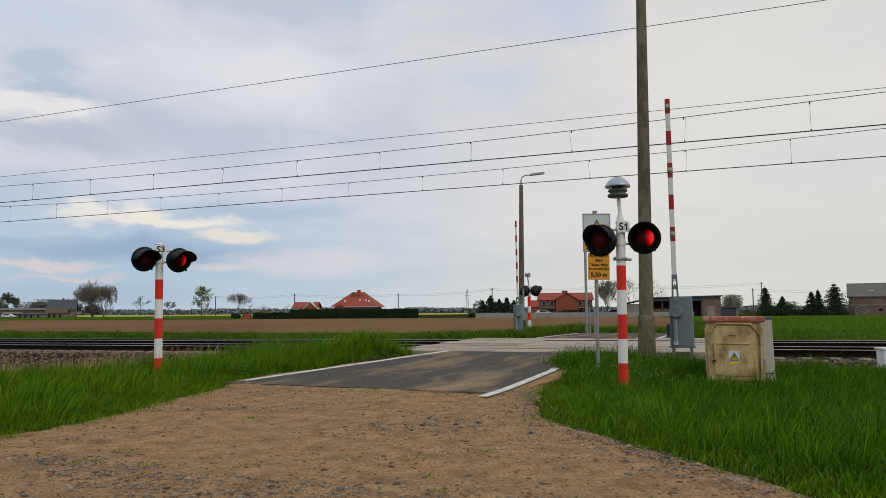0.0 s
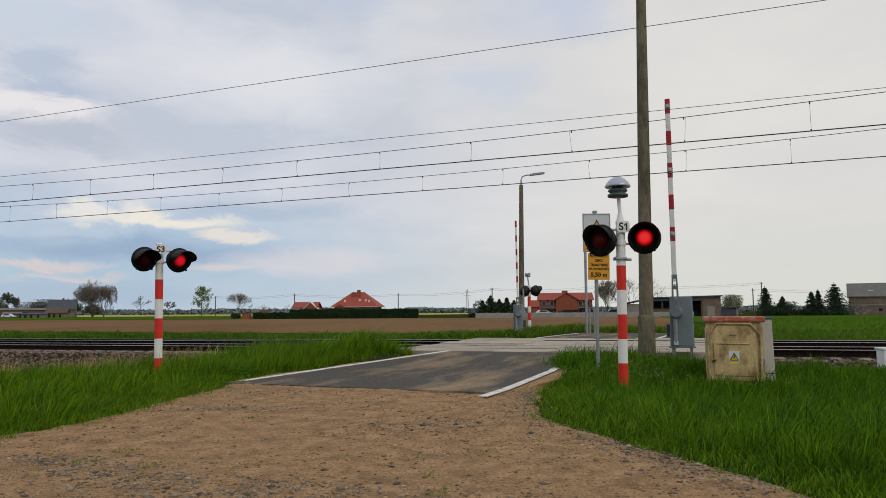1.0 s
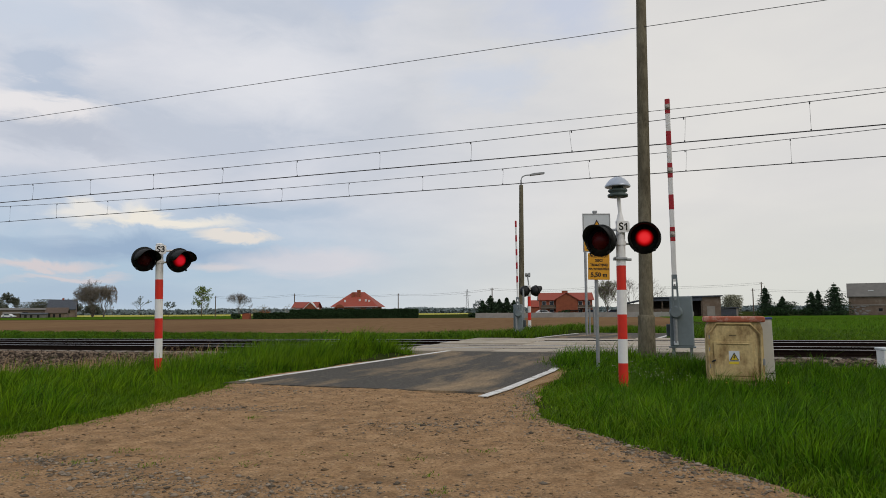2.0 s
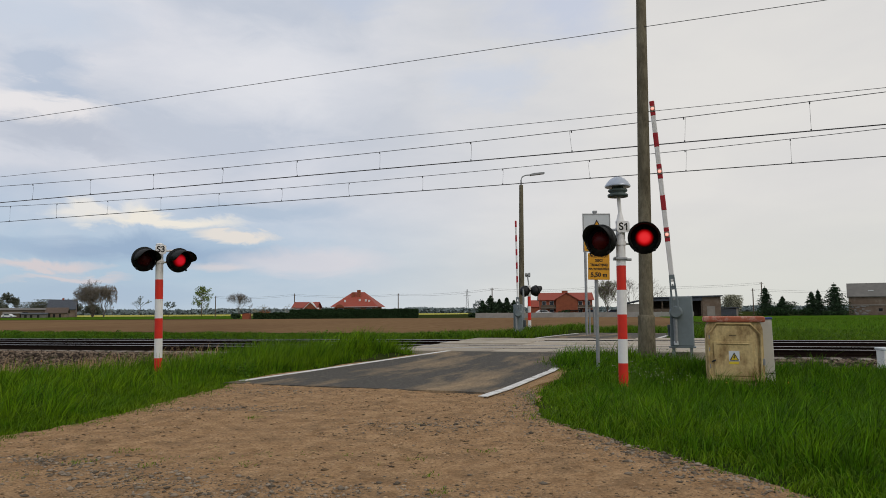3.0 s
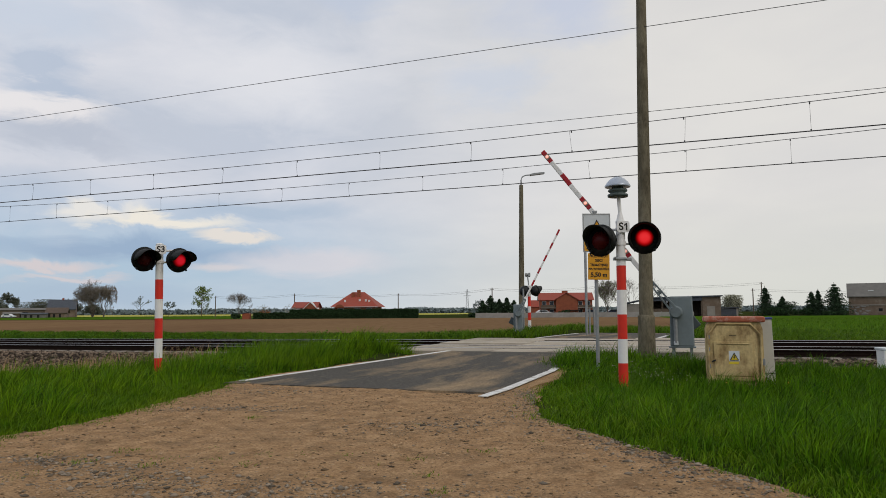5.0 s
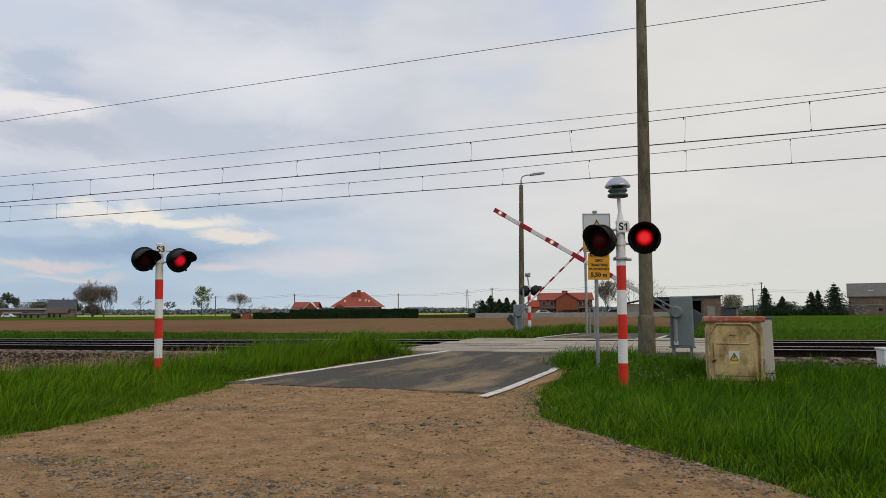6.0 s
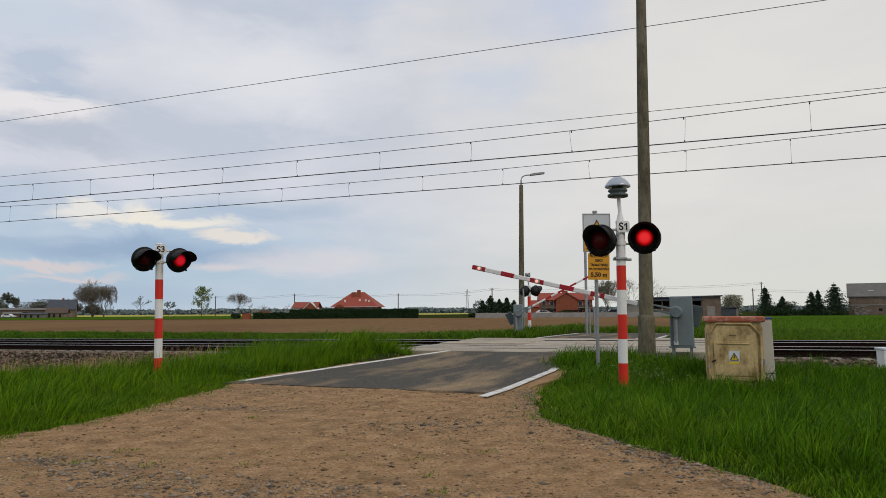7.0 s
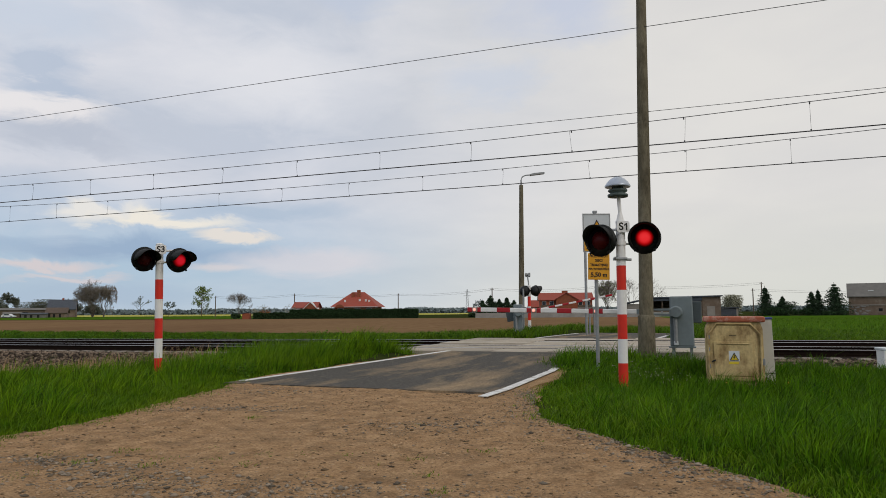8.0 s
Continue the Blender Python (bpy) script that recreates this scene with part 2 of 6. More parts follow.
M_BRICKOLD = mat("old_brown_brick", (0.20, 0.145, 0.105), (0.14, 0.102, 0.075), 1.6, 0.9, 0.3, c3=(0.30, 0.25, 0.20), scale3=0.6)
M_ROOFRED = mat("red_roof_tile", (0.33, 0.068, 0.040), (0.25, 0.050, 0.032), 2.6, 0.7, 0.3, vary=0.15)
M_ROOFDARK = mat("dark_roof", (0.075, 0.085, 0.105), (0.055, 0.065, 0.08), 1.2, 0.7, 0.2)
M_ROOFGREY = mat("fibre_cement_roof", (0.17, 0.16, 0.145), (0.13, 0.125, 0.115), 0.8, 0.9, 0.3, c3=(0.22, 0.21, 0.19), scale3=0.3)
M_BARNROOF = mat("brown_roof_tile", (0.135, 0.098, 0.076), (0.10, 0.075, 0.06), 1.4, 0.9, 0.2)
M_PLASTER = mat("grey_plaster", (0.32, 0.29, 0.25), (0.25, 0.225, 0.195), 0.9, 0.9, 0.2)
M_WALLCONC = mat("concrete_fence", (0.30, 0.29, 0.27), (0.24, 0.23, 0.215), 1.3, 0.9, 0.2, vary=0.15)
M_GLASS = mat("window_glass", (0.03, 0.035, 0.045), (0.02, 0.025, 0.03), 1, 0.1)
M_FRAME = mat("window_frame", (0.7, 0.7, 0.69), (0.6, 0.6, 0.59), 2, 0.5)
M_DARKIN = mat("dark_interior", (0.012, 0.012, 0.013), (0.02, 0.02, 0.02), 1, 0.9)
M_WOOD = mat("weathered_wood", (0.14, 0.105, 0.075), (0.10, 0.075, 0.055), 2, 0.9, 0.2)
M_CAR = mat("car_white", (0.7, 0.71, 0.72), (0.65, 0.66, 0.67), 1, 0.3, coat=0.5)
M_CARDARK = mat("car_dark_blue", (0.03, 0.035, 0.06), (0.025, 0.03, 0.05), 1, 0.3, coat=0.5)
M_BARK = mat("bark", (0.13, 0.105, 0.085), (0.085, 0.07, 0.057), 4, 0.95, 0.3)
M_TWIG = mat("twigs", (0.24, 0.205, 0.175), (0.18, 0.155, 0.13), 1, 0.95, spec=0.1)


def leaf(name, a, b, vary=0.8, spec=0.08, thin=0.0):
    m = mat(name, a, b, 2.2, 0.55 if thin else 0.7, vary=vary, island=True, spec=spec)
    if thin:
        nt = m.node_tree
        bs, out = nt.nodes["Principled BSDF"], nt.nodes["Material Output"]
        tr, mx = nt.nodes.new("ShaderNodeBsdfTranslucent"), nt.nodes.new("ShaderNodeMixShader")
        nt.links.new(bs.inputs["Base Color"].links[0].from_socket, tr.inputs[0])
        mx.inputs[0].default_value = thin
        nt.links.new(bs.outputs[0], mx.inputs[1])
        nt.links.new(tr.outputs[0], mx.inputs[2])
        nt.links.new(mx.outputs[0], out.inputs[0])
    return m


M_GRASS = leaf("grass_blade", (0.027, 0.102, 0.001), (0.110, 0.215, 0.004), 1.4, 0.1, 0.35)
# left verge's yellower grass; its extra brightness is put into the colour
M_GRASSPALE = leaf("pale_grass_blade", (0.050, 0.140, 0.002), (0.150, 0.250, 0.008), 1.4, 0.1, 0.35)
M_GRASSFAR = leaf("grass_tuft", (0.042, 0.118, 0.004), (0.115, 0.19, 0.011), 1.2, 0.08, 0.25)
M_TURF = leaf("short_turf", (0.070, 0.165, 0.004), (0.145, 0.235, 0.010), 1.0, 0.08, 0.25)
M_WEED = leaf("weed_leaf", (0.040, 0.120, 0.006), (0.100, 0.195, 0.014), 1.2, 0.1, 0.3)
M_DRY = leaf("dry_stalk", (0.46, 0.31, 0.175), (0.36, 0.23, 0.125))
M_FLOWER = mat("white_flower", (0.6, 0.58, 0.42), (0.5, 0.5, 0.33), 2, 0.7)
M_HEDGE = leaf("thuja_hedge", (0.020, 0.045, 0.018), (0.032, 0.06, 0.022))
M_SPRUCE = leaf("spruce_needle", (0.024, 0.046, 0.025), (0.042, 0.068, 0.034), 1.0)
M_LEAF = leaf("spring_leaf", (0.13, 0.19, 0.045), (0.18, 0.22, 0.07))
M_BUSH = leaf("pale_bush_leaf", (0.28, 0.28, 0.19), (0.38, 0.37, 0.28))
# pale blue-grey: the haze of distance is put into the leaf colour
M_FARWOOD = leaf("hazed_far_wood_leaf", (0.165, 0.205, 0.205), (0.21, 0.25, 0.25), 0.12)
# budding leaves, greyed and lightened to paint in the haze of distance
M_TREEMID = leaf("hazed_budding_leaf", (0.095, 0.105, 0.080), (0.13, 0.14, 0.105))
M_RUSSET = leaf("russet_leaf", (0.22, 0.09, 0.03), (0.28, 0.12, 0.04))
M_RUSSETBUD = leaf("russet_bud", (0.42, 0.25, 0.18), (0.50, 0.31, 0.23))
M_LENS = lens_material("red_signal_lens", (0.06, 0.004, 0.004), (0.74, 0.003, 0.006), (1.0, 0.030, 0.036), 0.74, 0.165)
# glow and glass dimmed in colour for a lamp that is seen off axis
M_LENSOFFAXIS = lens_material("off_axis_signal_lens", (0.045, 0.004, 0.004), (0.60, 0.003, 0.008), (0.85, 0.012, 0.03), 0.62, 0.165)
M_BEACON = lens_material("boom_beacon_lens", (0.42, 0.38, 0.34), (1.0, 0.20, 0.13), (1.0, 0.42, 0.32), 0.95, 0.05)


# ---- helpers for meshes ----
def part(name, bm, material, parent=None, label="", smooth=False):
    me = bpy.data.meshes.new(name)
    bm.normal_update()
    bm.to_mesh(me)
    bm.free()
    for m in material if isinstance(material, (list, tuple)) else [material]:
        me.materials.append(m)
    if smooth:
        for p in me.polygons:
            p.use_smooth = True
    ob = new(name, me)
    ob.parent = parent
    if label:
        ob["label"] = label
    return ob


def thing(name, m, label, category, group="", kind=""):
    ob = new(name)
    ob.matrix_basis = m
    return tagged(ob, label, category, group, kind)


def box(bm, x0, x1, y0, y1, z0, z1, bevel=0.0, taper=0.0, mi=0):
    cx, cy = (x0 + x1) / 2, (y0 + y1) / 2
    k = 1 - taper
    vs = [bm.verts.new(v) for v in ((x0, y0, z0), (x1, y0, z0), (x1, y1, z0), (x0, y1, z0))]
    vs += [bm.verts.new((cx + (x - cx) * k, cy + (y - cy) * k, z1)) for x, y in ((x0, y0), (x1, y0), (x1, y1), (x0, y1))]
    fs = [bm.faces.new([vs[i] for i in f]) for f in ((3, 2, 1, 0), (4, 5, 6, 7), (0, 1, 5, 4), (1, 2, 6, 5), (2, 3, 7, 6), (3, 0, 4, 7))]
    for f in fs:
        f.material_index = mi
    if bevel:
        es = list({e for f in fs for e in f.edges})
        bmesh.ops.bevel(bm, geom=es, offset=bevel, segments=2, affect="EDGES", profile=0.5)
    return bm


def B(*a, **k):
    return box(bmesh.new(), *a, **k)


def tube(bm, pts, radii, seg=12, cap=True, mi=0):
    """A round tube through pts with a radius at each."""
    pts = [Vector(p) for p in pts]
    if isinstance(radii, (int, float)):
        radii = [radii] * len(pts)
    rings = []
    for i, p in enumerate(pts):
        d = (pts[min(i + 1, len(pts) - 1)] - pts[max(i - 1, 0)]).normalized()
        a = d.orthogonal().normalized() if abs(d.z) > 0.9 else d.cross(Vector((0, 0, 1))).normalized()
        if abs(d.z) > 0.9:
            a = Vector((1, 0, 0))
            a = (a - d * a.dot(d)).normalized()
        b = d.cross(a)
        rings.append([bm.verts.new(p + (a * math.cos(2 * math.pi * j / seg) + b * math.sin(2 * math.pi * j / seg)) * radii[i]) for j in range(seg)])
    for r0, r1 in zip(rings, rings[1:]):
        for j in range(seg):
            f = bm.faces.new((r0[j], r0[(j + 1) % seg], r1[(j + 1) % seg], r1[j]))
            f.smooth = True
            f.material_index = mi
    if cap:
        for r in (rings[0][::-1], rings[-1]):
            bm.faces.new([bm.verts.new(v.co) for v in r]).material_index = mi
    return bm


def T(pts, radii, seg=12, cap=True):
    return tube(bmesh.new(), pts, radii, seg, cap)


def prism(bm, poly, y0, y1, mi=0):
    """A polygon in (x, z), pushed from y0 to y1."""
    a = [bm.verts.new((x, y0, z)) for x, z in poly]
    b = [bm.verts.new((x, y1, z)) for x, z in poly]
    n = len(poly)
    fs = [bm.faces.new(a), bm.faces.new(b[::-1])]
    for i in range(n):
        fs.append(bm.faces.new((a[(i + 1) % n], a[i], b[i], b[(i + 1) % n])))
    for f in fs:
        f.material_index = mi
    bmesh.ops.recalc_face_normals(bm, faces=fs)
    return bm


def P(poly, y0, y1):
    return prism(bmesh.new(), poly, y0, y1)


def raw(name, verts, faces, material, parent=None, smooth=False):
    """A mesh from numpy arrays: verts (n, 3), faces (m, 3 or 4)."""
    me = bpy.data.meshes.new(name)
    verts, faces = np.asarray(verts, dtype=np.float32), np.asarray(faces, dtype=np.int32)
    k = faces.shape[1]
    me.vertices.add(len(verts))
    me.vertices.foreach_set("co", verts.ravel())
    me.loops.add(faces.size)
    me.loops.foreach_set("vertex_index", faces.ravel())
    me.polygons.add(len(faces))
    me.polygons.foreach_set("loop_start", np.arange(0, faces.size, k, dtype=np.int32))
    me.update(calc_edges=True)
    me.materials.append(material)
    if smooth:
        me.polygons.foreach_set("use_smooth", np.ones(len(faces), dtype=bool))
    ob = new(name, me)
    ob.parent = parent
    return ob


def text_part(name, body, size, m, material, parent, depth=0.002):
    cu = bpy.data.curves.new(name, "FONT")
    cu.body, cu.size, cu.extrude, cu.offset = body, size, depth, size * 0.022
    cu.align_x, cu.align_y = "CENTER", "CENTER"
    tmp = bpy.data.objects.new(name, cu)
    scene.collection.objects.link(tmp)
    me = bpy.data.meshes.new_from_object(tmp.evaluated_get(bpy.context.evaluated_depsgraph_get()))
    bpy.data.objects.remove(tmp)
    me.materials.clear()
    me.materials.append(material)
    ob = new(name, me)
    ob.parent = parent
    ob.matrix_basis = m
    return ob


# ---- the lie of the land ----
ND = (0.350, 0.937)      # across the tracks
SD = (0.937, -0.350)     # along the tracks


def sstep(a, b, v):
    t = np.clip((v - a) / (b - a), 0, 1)
    return t * t * (3 - 2 * t)


def road_left(n):
    return np.interp(n, (10.3, 17.2, 25.0, 45.0), (-7.88, -6.3, -6.0, -4.9))


def road_right(n):
    return np.interp(n, (9.4, 13.2, 17.2, 25.0, 45.0), (-2.91, -2.62, -2.85, -1.6, -0.4))


def land(x, y):
    """The height of the ground."""
    x, y = np.asarray(x, dtype=float), np.asarray(y, dtype=float)
    n, s = ND[0] * x + ND[1] * y, SD[0] * x + SD[1] * y
    z = -0.80 * sstep(-9, -19, s) * sstep(9, 14, n) * (1 - sstep(24, 28, n))
    out = np.maximum(np.maximum(road_left(n) - s, s - road_right(n)), 0)
    right = s > road_right(n)
    z -= np.where(right, 0.19 * sstep(0.5, 2.2, out) * sstep(6.5, 9, n) * (1 - sstep(13.2, 15, n)), 0)
    z += np.where(right, 0, 0.14 * np.exp(-((s + 9.2) / 2.2) ** 2 - ((n - 15.6) / 1.6) ** 2))
    z += 0.18 * np.exp(-(np.maximum(out - 0.9, 0) / 1.2) ** 2) * sstep(12.5, 16, n) * (1 - sstep(34, 45, n))
    z += 0.12 * np.exp(-(np.maximum(out - 1.0, 0) / 6.0) ** 2) * sstep(24.5, 26, n) * (1 - sstep(34, 45, n))
    inside = sstep(0.6, 0.0, out) * sstep(11, 12.5, n)
    z = z * (1 - inside) + (0.2 * sstep(11, 17, n) - 0.06) * inside * (1 - sstep(34, 45, n))
    bed = sstep(16.0, 17.0, n) * (1 - sstep(25.4, 26.6, n))
    z = z - bed * (np.maximum(z, 0) + 0.10)
    return z


def from_track(n, s):
    return ND[0] * n + SD[0] * s, ND[1] * n + SD[1] * s


# ---- ground ----
def spaced(near0, near1, step, far0, far1):
    a = list(np.arange(near0, near1 + 1e-6, step))
    k = step
    while a[-1] < far1:
        k *= 1.22
        a.append(a[-1] + k)
    k = step
    lo = [a[0]]
    while lo[-1] > far0:
        k *= 1.22
        lo.append(lo[-1] - k)
    return np.array(lo[:0:-1] + a)


def grid_mesh(name, xs, ys, zf, material, smooth=True):
    X, Y = np.meshgrid(xs, ys)
    Z = zf(X, Y)
    v = np.stack([X, Y, Z], -1).reshape(-1, 3)
    w = len(xs)
    i, j = np.meshgrid(np.arange(w - 1), np.arange(len(ys) - 1))
    a = (j * w + i).ravel()
    return raw(name, v, np.stack([a, a + 1, a + w + 1, a + w], -1), material, smooth=smooth)


def rough_noise(X, Y, amp, scale):
    out = np.zeros(X.size)
    for i, (x, y) in enumerate(zip(X.ravel(), Y.ravel())):
        if abs(x) < 60 and -20 < y < 80:
            out[i] = noise.noise((x * scale, y * scale, 0.3))
    return (out * amp).reshape(X.shape)


def dirt_edge_left(y):
    return np.interp(y, (-12, 4.7, 7.0, 7.85, 9.7, 11.0, 12.3), (-9.0, -5.6, -4.55, -4.1, -3.9, -3.75, -3.72))


def dirt_edge_right(y):
    return np.interp(y, (-12, 4.6, 5.1, 6.4, 8.05, 9.2, 10.3, 12.4, 13.5), (4.2, 2.5, 2.25, 1.70, 1.14, 1.22, 1.38, 1.85, 2.25))


def under_dirt(X, Y):
    """The ground is dug out a little where the dirt track lies."""
    inside = np.minimum(X - dirt_edge_left(Y), dirt_edge_right(Y) - X)
    return 0.14 * sstep(0.1, 0.5, inside) * sstep(-11.8, -11.3, Y) * (1 - sstep(11.8, 12.3, Y))


ground = grid_mesh("ground", spaced(-26, 22, 0.4, -3200, 3200), spaced(-4, 46, 0.4, -900, 4200),
                   lambda X, Y: land(X, Y) - 0.02 + rough_noise(X, Y, 0.025, 0.8) - under_dirt(X, Y), M_SOIL)
tagged(ground, "flat grassy ground reaching to the horizon", "ground", kind="structure")


def dirt_height(x, y, u):
    z = 0.012 + 0.022 * noise.noise((x * 0.9, y * 0.9, 1)) + 0.012 * noise.noise((x * 4, y * 4, 3)) + 0.013 * noise.noise((x * 8, y * 8, 6))
    # worn wheel tracks
    z -= 0.018 * math.exp(-((u - 0.33) / 0.08) ** 2) + 0.018 * math.exp(-((u - 0.7) / 0.08) ** 2)
    return z - 0.02 * float(sstep(9.6, 11.5, 0.35 * x + 0.937 * y))


def dirt_track():
    ys = np.concatenate([np.arange(-12, 3.5, 0.3), np.arange(3.5, 12.41, 0.06)])
    us = np.linspace(0, 1, 120)
    v = []
    for y in ys:
        a, b = dirt_edge_left(y), dirt_edge_right(y)
        for u in us:
            x = a + (b - a) * u
            wob = 0.16 * noise.noise((x * 1.1, y * 1.1, 5)) + 0.07 * noise.noise((x * 4, y * 4, 2))
            e = wob * (1 if u in (0, 1) else 0.3)
            z = dirt_height(x, y, u) - (0.02 if u in (0, 1) else 0)
            v.append((x + e, y, z))
    w = len(us)
    i, j = np.meshgrid(np.arange(w - 1), np.arange(len(ys) - 1))
    a = (j * w + i).ravel()
    ob = raw("dirt_track", v, np.stack([a, a + 1, a + w + 1, a + w], -1), M_DIRT, smooth=True)
    return tagged(ob, "brown dirt track with embedded gravel and worn ruts", "dirt track", kind="structure")


dirt_track()


def ribbon(name, n0, n1, left, right, zf, material, step=0.4, thick=0.06, cols=8, ragged=0.0):
    """A road surface between two edges, with its thickness."""
    ns = np.arange(n0, n1 + 1e-6, (n1 - n0) / max(1, round((n1 - n0) / step)))
    bm = bmesh.new()
    rows = []
    for k, n in enumerate(ns):
        a, b = left(n), right(n)
        row = []
        for u in np.linspace(0, 1, cols + 1):
            s = a + (b - a) * u
            nn = n + (ragged * noise.noise((s * 1.5, 3, 1)) if k == 0 else 0)
            x, y = from_track(nn, s)
            row.append(bm.verts.new((x, y, zf(n, u))))
        rows.append(row)
    for r0, r1 in zip(rows, rows[1:]):
        for i in range(cols):
            bm.faces.new((r0[i], r0[i + 1], r1[i + 1], r1[i]))
    res = bmesh.ops.extrude_face_region(bm, geom=bm.faces[:])
    bmesh.ops.translate(bm, verts=[g for g in res["geom"] if isinstance(g, bmesh.types.BMVert)], vec=(0, 0, -thick))
    bmesh.ops.recalc_face_normals(bm, faces=bm.faces[:])
    return part(name, bm, material)


def road_z(n, u=0.5):
    return 0.02 + 0.185 * float(np.clip((n - 10.5) / 6.5, 0, 1))


road = ribbon("road", 10.0, 17.15, lambda n: road_left(n), lambda n: road_right(n), road_z, M_ASPH, ragged=0.2)
tagged(road, "dark asphalt approach dusted with brown soil", "road", kind="structure")
farroad = ribbon("road", 25.45, 35.0, lambda n: road_left(n), lambda n: road_right(n) + 0.3, lambda n, u: 0.205 - 0.15 * float(sstep(26, 45, n)), M_ASPH, step=1.5)
tagged(farroad, "grey asphalt road beyond the tracks", "road", kind="structure")


def line(n0, n1, off, edge, zf, name="road_marking"):
    ob = ribbon(name, n0, n1, lambda n: edge(n) + off, lambda n: edge(n) + off + 0.14, zf, M_PAINT, step=0.5, thick=0.01, cols=1)
    return tagged(ob, "white painted road edge line", "road marking", kind="structure")


line(10.35, 17.1, 0.03, road_left, lambda n, u: road_z(n) + 0.006)
line(9.5, 13.6, -0.12, road_right, lambda n, u: road_z(n) + 0.006)
line(25.6, 33.0, 0.03, road_left, lambda n, u: 0.212 - 0.15 * float(sstep(26, 45, n)))
line(25.6, 33.0, 0.0, road_right, lambda n, u: 0.212 - 0.15 * float(sstep(26, 45, n)))


def shoulder(n0, n1, left, right):
    ob = ribbon("gravel_shoulder", n0, n1, left, right, lambda n, u: road_z(n) - 0.022, M_DIRT, step=0.3, thick=0.2, cols=3)
    tagged(ob, "narrow brown gravel shoulder along the asphalt", "shoulder", kind="structure")


shoulder(10.4, 17.1, lambda n: road_left(n) - 0.26 + 0.08 * math.sin(n * 3.1), lambda n: road_left(n) - 0.002)
shoulder(9.7, 14.0, lambda n: road_right(n) + 0.002, lambda n: road_right(n) + 0.28 + 0.08 * math.sin(n * 2.7))


def field(name, quad, z, material, label, cat, nx=40, ny=20):
    (x0, y0), (x1, y1), (x2, y2), (x3, y3) = quad
    v = []
    for j in range(ny + 1):
        for i in range(nx + 1):
            u, w = i / nx, j / ny
            x = (x0 * (1 - u) + x1 * u) * (1 - w) + (x3 * (1 - u) + x2 * u) * w
            y = (y0 * (1 - u) + y1 * u) * (1 - w) + (y3 * (1 - u) + y2 * u) * w
            edge = i in (0, nx) or j in (0, ny)
            v.append((x, y, -0.12 if edge else z + 0.02 * noise.noise((x * 0.3, y * 0.3, 0))))
    w = nx + 1
    i, j = np.meshgrid(np.arange(nx), np.arange(ny))
    a = (j * w + i).ravel()
    return tagged(raw(name, v, np.stack([a, a + 1, a + w + 1, a + w], -1), material, smooth=True), label, cat, kind="structure")


field("ploughed_field", ((-110, 72), (13, 34.5), (46, 131), (-160, 142)), 0.02, M_PLOUGH, "bare brown ploughed field", "field", 90, 50)
field("rapeseed_field", ((-260, 285), (-8, 285), (60, 460), (-400, 460)), 0.35, M_RAPE, "yellow flowering rapeseed field far off", "field", 20, 6)
field("crop_field", ((16.5, 26.6), (60, 10.2), (190, 130), (40, 134)), 0.08, M_CROP, "green field of young crop", "field", 60, 40)
field("crop_field", ((-300, 150), (-40, 140), (-20, 270), (-420, 270)), 0.05, M_CROP, "distant green field beyond the ploughed earth", "field", 20, 8)


# ---- the railway ----
TRACK = pose(6.745, 18.057, 0.26, 0, -0.38, -20.48)   # x along the near track, y across, z = 0 on the rail head
GAP = 3.99

bed = thing("track_bed", TRACK, "stone ballast bed under two tracks, darkened by oil and painted-in shade", "track bed", kind="structure")
bm = bmesh.new()
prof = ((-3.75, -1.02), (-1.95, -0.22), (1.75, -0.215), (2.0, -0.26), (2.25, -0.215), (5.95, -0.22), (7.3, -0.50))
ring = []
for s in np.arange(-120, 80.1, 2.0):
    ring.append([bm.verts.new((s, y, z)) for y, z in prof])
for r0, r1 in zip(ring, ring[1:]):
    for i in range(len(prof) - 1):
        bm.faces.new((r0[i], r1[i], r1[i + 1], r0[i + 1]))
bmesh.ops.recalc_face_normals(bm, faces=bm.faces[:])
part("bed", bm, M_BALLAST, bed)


def stones(name, centres, sizes, material, seed, flat=0.7, parent=None):
    """Many small angular stones in one mesh: squashed, jittered octahedra."""
    rng = np.random.default_rng(seed)
    n = len(centres)
    base = np.array([(1, 0, 0), (-1, 0, 0), (0, 1, 0), (0, -1, 0), (0, 0, 1), (0, 0, -1), (0.62, 0.62, 0.45), (-0.62, 0.62, 0.4), (-0.62, -0.62, 0.45), (0.62, -0.62, 0.4)])
    tris = np.array([(6, 0, 2), (6, 2, 4), (6, 4, 0), (7, 2, 1), (7, 1, 4), (7, 4, 2), (8, 1, 3), (8, 3, 4), (8, 4, 1), (9, 3, 0), (9, 0, 4), (9, 4, 3),
                     (2, 0, 5), (1, 2, 5), (3, 1, 5), (0, 3, 5)])
    v = base[None] * rng.uniform(0.7, 1.25, (n, 10, 1))
    v = v * np.stack([rng.uniform(0.8, 1.3, n), rng.uniform(0.6, 1.0, n), np.full(n, flat) * rng.uniform(0.7, 1.2, n)], -1)[:, None]
    a = rng.uniform(0, 6.283, n)
    c, s = np.cos(a)[:, None], np.sin(a)[:, None]
    v = np.stack([v[..., 0] * c - v[..., 1] * s, v[..., 0] * s + v[..., 1] * c, v[..., 2]], -1)
    v = v * np.asarray(sizes)[:, None, None] + np.asarray(centres)[:, None]
    f = tris[None] + (np.arange(n) * 10)[:, None, None]
    return raw(name, v.reshape(-1, 3), f.reshape(-1, 3), material, parent)


